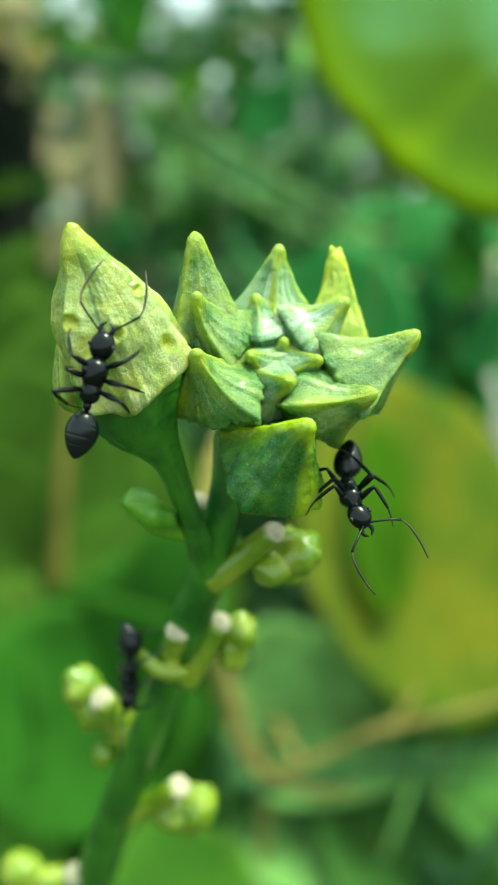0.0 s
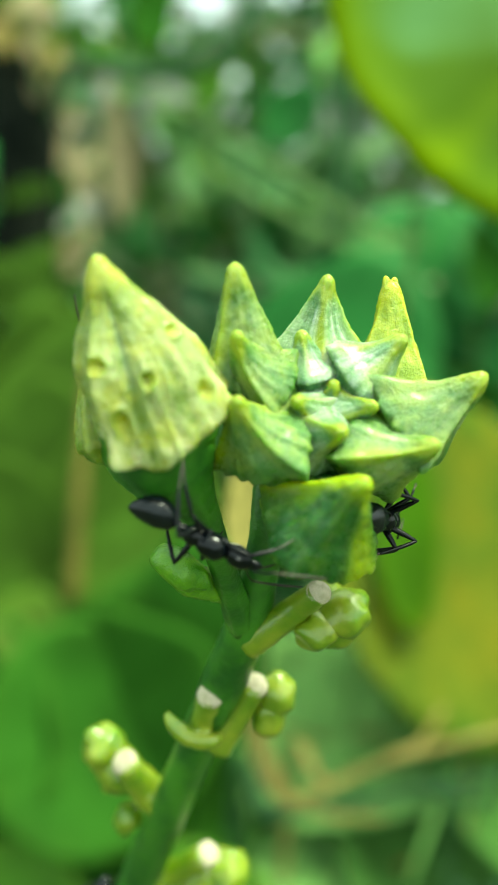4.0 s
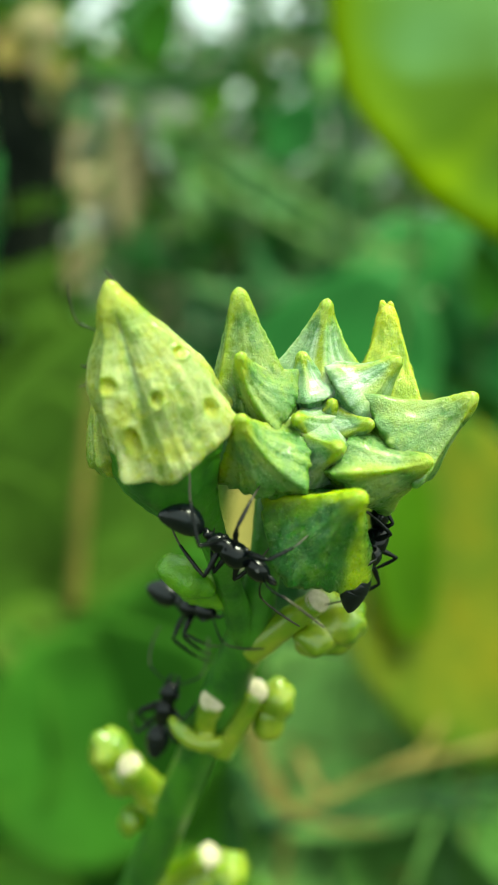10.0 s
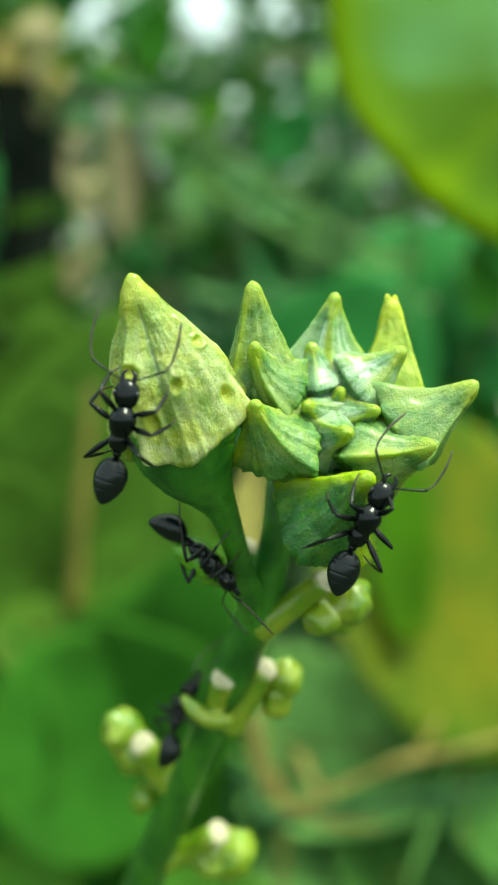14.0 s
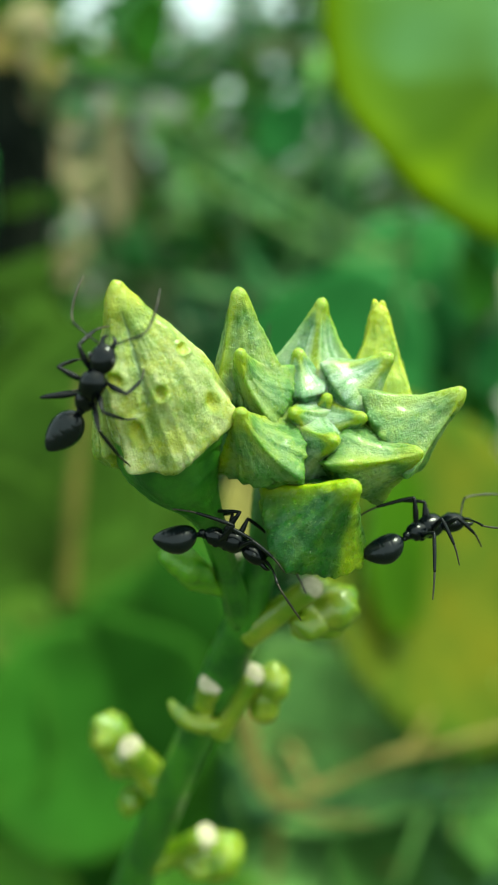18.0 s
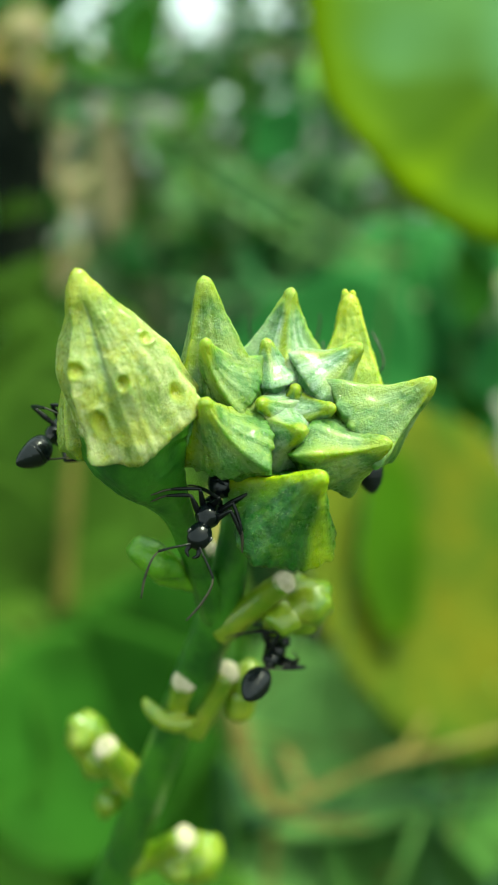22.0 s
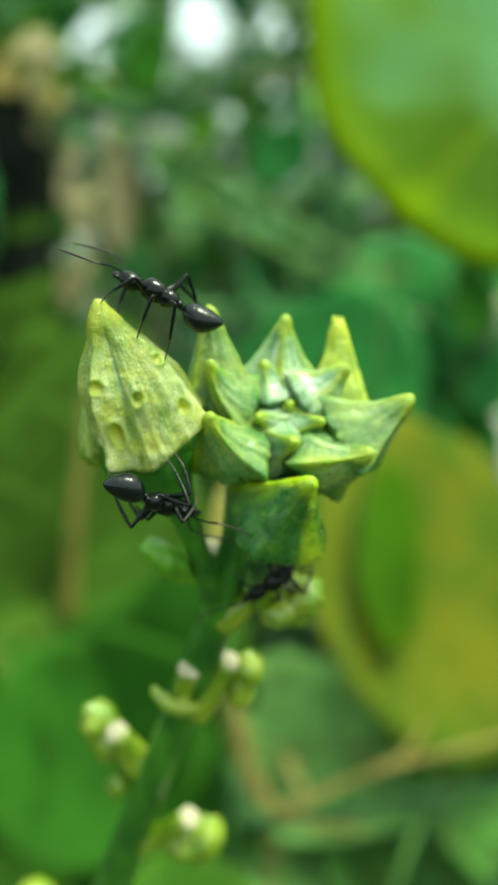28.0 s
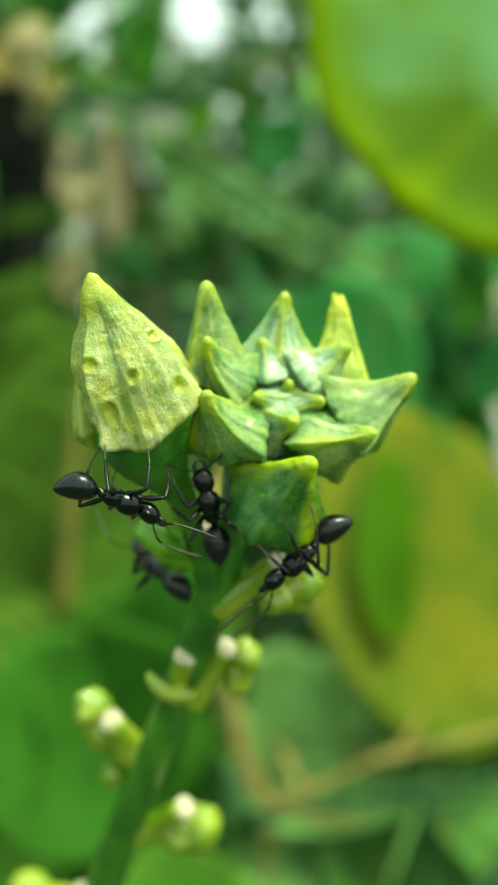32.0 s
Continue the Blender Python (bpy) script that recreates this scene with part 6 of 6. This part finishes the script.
    (
        (0.00, 2.5, 71.4, 1.2, 90, -6, -180, -1, 0, 1, -0),
        (0.17, 1.5, 72.3, -3.2, 87, -35, 138, -0, -10, -0, -10),
        (0.33, 0.5, 73.3, -10.4, 118, -54, 73, 1, -19, -1, -20),
        (0.50, -0.5, 74.2, -17.6, 156, -41, 0, 3, -29, -3, -30),
        (0.67, -1.6, 72.6, -12.4, -29, -82, -175, 2, -30, -2, -30),
        (0.83, -2.8, 70.9, -7.1, -26, -25, -179, 1, -30, -1, -30),
        (1.00, -3.9, 69.3, -1.9, -26, 32, -180, -0, -31, 0, -30),
        (1.50, -3.8, 69.3, -0.1, -26, 32, -180, -2, -29, 2, -32),
        (1.73, -1.0, 70.3, 3.4, 34, 13, -169, -2, -15, 2, -16),
        (2.00, 1.8, 71.4, 4.1, 90, -6, -179, -1, 0, 1, 0),
        (2.27, -1.6, 64.3, 3.2, 146, -6, 160, 16, 14, 16, 10),
        (2.50, -5.0, 57.1, -0.6, -160, 11, 148, 33, 28, 31, 19),
        (2.73, -2.5, 64.3, 3.0, 146, -6, 160, 16, 14, 16, 10),
        (3.00, -0.0, 71.4, 3.8, 90, -6, -179, -1, 0, 1, 0),
        (9.50, -0.0, 71.4, 3.8, 90, -6, -179, -1, 0, 1, 0),
        (9.67, -2.5, 71.4, -0.9, 60, 18, -155, 2, -11, -3, -12),
        (9.83, -5.0, 71.4, -2.8, 35, 50, -143, 6, -22, -6, -23),
        (10.00, -7.4, 71.4, -7.5, -36, 81, 176, 10, -33, -10, -35),
        (11.00, -3.0, 66.5, -2.5, -28, 31, -179, 0, -32, 0, -32),
        (11.33, -2.2, 68.1, 1.0, 14, 20, -169, -0, -21, 0, -21),
        (11.67, -1.3, 69.8, 4.5, 51, 5, -170, -1, -11, 1, -11),
        (12.00, -0.4, 71.4, 5.2, 89, -6, -179, -1, 0, 1, 0),
        (13.50, -0.4, 71.4, 5.2, 89, -6, -179, -1, 0, 1, 0),
        (14.00, -1.2, 71.4, 4.7, 89, -6, -179, -1, 0, 1, 0),
        (14.17, -1.4, 67.0, 8.7, 130, 9, 140, 1, 0, -1, 0),
        (14.33, -1.6, 62.5, 10.0, 158, 45, 111, 3, 0, -3, 0),
        (14.50, -1.8, 58.1, 11.2, 160, 89, 71, 6, 0, -6, 0),
        (14.67, -1.1, 62.5, 10.2, 158, 46, 111, 3, -0, -3, 0),
        (14.83, -0.4, 67.0, 9.3, 130, 9, 140, 1, -0, -1, 0),
        (15.00, 0.3, 71.4, 5.5, 89, -6, -179, -1, -0, 1, 0),
        (16.50, 0.3, 71.4, 5.5, 89, -6, -179, -1, -0, 1, 0),
        (17.50, 0.3, 71.4, 5.5, 89, -6, -179, -1, -0, 1, 0),
        (18.00, -0.3, 71.4, 5.0, 89, -6, -180, -1, 0, 1, 0),
        (18.17, -0.7, 67.9, 9.4, 51, 7, -169, -0, -10, -0, -12),
        (18.33, -1.1, 64.4, 11.1, 14, 23, -168, 1, -20, -1, -23),
        (18.50, -1.5, 60.9, 12.7, -30, 36, 180, 3, -31, -3, -35),
        (18.67, -1.5, 64.4, 11.0, 13, 23, -168, 1, -20, -1, -23),
        (18.83, -1.6, 67.9, 9.3, 51, 7, -169, -0, -10, -0, -12),
        (19.00, -1.6, 71.4, 4.8, 89, -6, -179, -1, 0, 1, 0),
        (19.50, -0.4, 71.4, 5.5, 89, -6, -179, -1, -0, 1, -0),
        (19.67, -0.8, 70.7, 0.9, 29, -6, 179, 1, -0, -1, -0),
        (19.83, -1.1, 70.0, -6.5, -31, -8, 179, 4, 0, -4, 0),
        (20.00, -1.5, 69.3, -13.9, -91, -9, -179, 7, 0, -6, 0),
        (20.50, -1.2, 70.0, -15.2, -40, -23, -179, -4, -34, 4, -38),
        (20.67, -0.4, 70.5, -7.0, 4, -18, 176, -3, -22, 3, -25),
        (20.83, 0.5, 70.9, 1.2, 47, -11, 176, -2, -11, 2, -13),
        (21.00, 1.4, 71.4, 6.5, 89, -6, -180, -1, 0, 1, 0),
        (22.00, 1.4, 71.4, 6.5, 89, -6, -180, -1, 0, 1, 0),
        (22.50, 2.4, 71.4, 3.5, 89, -6, -179, -1, 0, 1, -0),
        (23.00, 2.5, 71.4, 3.1, 89, -6, -179, -1, -0, 1, 0),
        (26.00, 2.5, 71.4, 3.1, 89, -6, -179, -1, -0, 1, 0),
        (26.17, 3.1, 66.8, 5.8, 41, 2, -171, 0, -10, -0, -12),
        (26.33, 3.7, 62.3, 5.7, -6, 13, -171, 2, -19, -2, -23),
        (26.50, 4.3, 57.7, 5.6, -57, 20, -180, 4, -29, -3, -35),
        (26.67, 3.3, 62.3, 6.7, -7, 13, -171, 2, -19, -2, -23),
        (26.83, 2.3, 66.8, 7.9, 41, 2, -171, 0, -10, -0, -12),
        (27.00, 1.3, 71.4, 6.2, 88, -6, -179, -1, 0, 1, 0),
        (27.17, -3.3, 65.5, 9.5, 61, 20, -148, -4, -11, 3, -13),
        (27.33, -7.9, 59.6, 10.0, 45, 55, -124, -6, -22, 6, -25),
        (27.50, -12.4, 53.7, 10.5, 152, 84, 15, -8, -33, 8, -38),
        (27.67, -7.6, 59.6, 9.9, 45, 55, -124, -6, -22, 6, -25),
        (27.83, -2.8, 65.5, 9.2, 61, 20, -148, -4, -11, 3, -13),
        (28.00, 2.0, 71.4, 5.8, 88, -6, -179, -1, 0, 1, 0),
        (29.00, 2.0, 71.4, 5.8, 88, -6, -179, -1, 0, 1, 0),
        (29.17, 3.5, 69.1, 5.6, 106, 17, 152, 7, 4, 8, 8),
        (29.33, 4.9, 66.7, 2.7, 112, 45, 125, 15, 9, 15, 16),
        (29.50, 6.4, 64.4, -0.2, 85, 70, 72, 23, 13, 21, 25),
        (29.67, 7.6, 65.0, 0.7, 121, 83, 66, 13, -1, 16, 4),
        (29.83, 8.7, 65.5, 1.6, -81, 82, -177, 4, -16, 10, -17),
        (30.00, 9.9, 66.1, 2.5, -46, 70, 176, -5, -31, 5, -38),
        (30.27, 10.5, 65.9, 4.2, -154, 85, 118, 7, 2, 12, -2),
        (30.50, 11.1, 65.8, 5.8, 110, 69, 72, 19, 34, 19, 34),
        (30.67, 7.8, 67.7, 5.8, 124, 40, 118, 12, 23, 13, 23),
        (30.83, 4.5, 69.5, 5.7, 112, 12, 147, 5, 11, 7, 11),
        (31.00, 1.2, 71.4, 2.9, 88, -6, -179, -1, 0, 1, 0),
        (31.17, -3.4, 66.3, 4.5, 120, -34, -174, 10, 1, 13, 2),
        (31.33, -8.0, 61.2, 3.3, 168, -59, 166, 21, 2, 25, 3),
        (31.50, -12.6, 56.0, 2.1, -111, -57, 111, 32, 3, 37, 5),
        (31.73, -10.6, 56.0, 0.3, -143, -23, 130, 25, 19, 37, 0),
        (32.00, -8.6, 56.0, -1.4, -163, 14, 129, 19, 35, 36, -4),
    ),
)
ANTS = [ant(text) for text in ("glossy black ant climbing over the large bud", "glossy black ant roaming the bud tips", "glossy black ant under the cluster's edge", "black ant on the lower stem", "black ant moving behind the buds")]


def plant_surface():
    """The skin of the flower spike, to stand feet on."""
    verts, faces = [], []
    for ob in spike.children_recursive:
        if ob.name.startswith("down"):
            continue
        k = len(verts)
        verts += [FOOT + v.co for v in ob.data.vertices]
        faces += [tuple(k + i for i in f.vertices) for f in ob.data.polygons]
    return BVHTree.FromPolygons(verts, faces)


def steps_of(ob, rows, skin):
    """Where each leg's limbs are every fifth of a second: feet stay put on the plant until they are left behind."""
    keys = ob.animation_data
    curves = keys.action.layers[0].strips[0].channelbag(keys.action_slot).fcurves
    track = {(c.data_path, c.array_index): c for c in curves}
    out = {kind + side: [] for kind in HIPS for side in "rl"}
    held, last = {}, {}
    for k in range(161):
        t = k * 0.2
        at = Vector([track["location", i].evaluate(frame(t)) for i in range(3)])
        turn = Quaternion([track["rotation_quaternion", i].evaluate(frame(t)) for i in range(4)]).normalized()
        body = Matrix.LocRotScale(at, turn, None)
        back = body.inverted()
        for side, sx in (("r", 1), ("l", -1)):
            for kind, (hx, hy, hz) in HIPS.items():
                key = kind + side
                upper, lower, foot = LEG_SIZES[kind]
                long = lower + foot
                hip = Vector((sx * hx, hy, hz))
                sx0, sy0, sz0 = STANDS[kind]
                rest = Vector((sx * sx0, sy0 + 0.35 * math.sin(k * 2.1 + len(kind) + sx), sz0))

                def fits(p):
                    return (p - hip).length < 0.96 * (upper + long) and p.x * sx > -0.6 and p.z < 2.2

                now = back @ held[key] * 1000 if key in held else None
                if now is None or (now - rest).length > 1.9 or not fits(now):
                    spot, *_ = skin.find_nearest(body @ (rest * 0.001), 0.006)
                    now = back @ spot * 1000 if spot is not None else rest
                    if not fits(now):
                        now = rest
                    held[key] = body @ (now * 0.001)
                way = now - hip
                d = min(max(way.length, abs(long - upper) + 0.3), 0.98 * (upper + long))
                way.normalize()
                lift = Vector((sx * 0.45, 0.0, 1.0))
                lift = (lift - way * lift.dot(way)).normalized()
                c = (upper * upper + d * d - long * long) / (2 * upper * d)
                c = min(1.0, max(-1.0, c))
                knee = way * (upper * c) + lift * (upper * math.sqrt(1 - c * c))
                y = knee.normalized()
                x = way.cross(lift).normalized()
                z = x.cross(y)
                q = Matrix((x, y, z)).transposed().to_quaternion()
                shin = (way * d - knee)
                angle = math.atan2(shin.dot(z), shin.dot(y))
                if key in last:
                    old, bend = last[key]
                    gap = old.rotation_difference(q)
                    swing = min(gap.angle, 2 * math.pi - gap.angle)
                    if swing > 1.3:
                        q = old.slerp(q if old.dot(q) > 0 else -q, 1.3 / swing)
                    angle = bend + min(1.3, max(-1.3, angle - bend))
                last[key] = q, angle
                out[key].append((t, pose(hip.x * 0.001, hip.y * 0.001, hip.z * 0.001) @ q.to_matrix().to_4x4(), pose(0, upper * 0.001, 0, math.degrees(angle))))
    return out


def motions():
    """The ants' ways over the plant, the steps of their legs and the sway of their antennae."""
    skin = plant_surface()
    for index, ((ob, joints), trip) in enumerate(zip(ANTS, TRIPS)):
        walk(ob, [(r[0], HEAD @ pose(r[1] * 0.001, r[2] * 0.001, r[3] * 0.001, *r[4:7])) for r in trip])
        walk(joints["head"], [(r[0], pose(*mm(NECK), r[8], 0, r[7])) for r in trip])
        walk(joints["gaster"], [(r[0], pose(*mm(WAIST), r[10], 0, r[9])) for r in trip])
        for key, steps in steps_of(ob, trip, skin).items():
            leg, tibia, tarsus = joints[key]
            walk(leg, [(t, m) for t, m, _ in steps])
            walk(tibia, [(t, m) for t, _, m in steps]), walk(tarsus, [(t, m) for t, _, m in steps])
        for side, sx in (("r", 1), ("l", -1)):
            for name in ("antenna", "tip"):
                walk(joints[name + side], [(k * 0.4, pose(sx * 0.00020, 0.00140, 0.00022, 9 * math.sin(k * 1.1 + index), 0, 11 * math.sin(k * 1.7 + sx + index))) for k in range(81)])


motions()
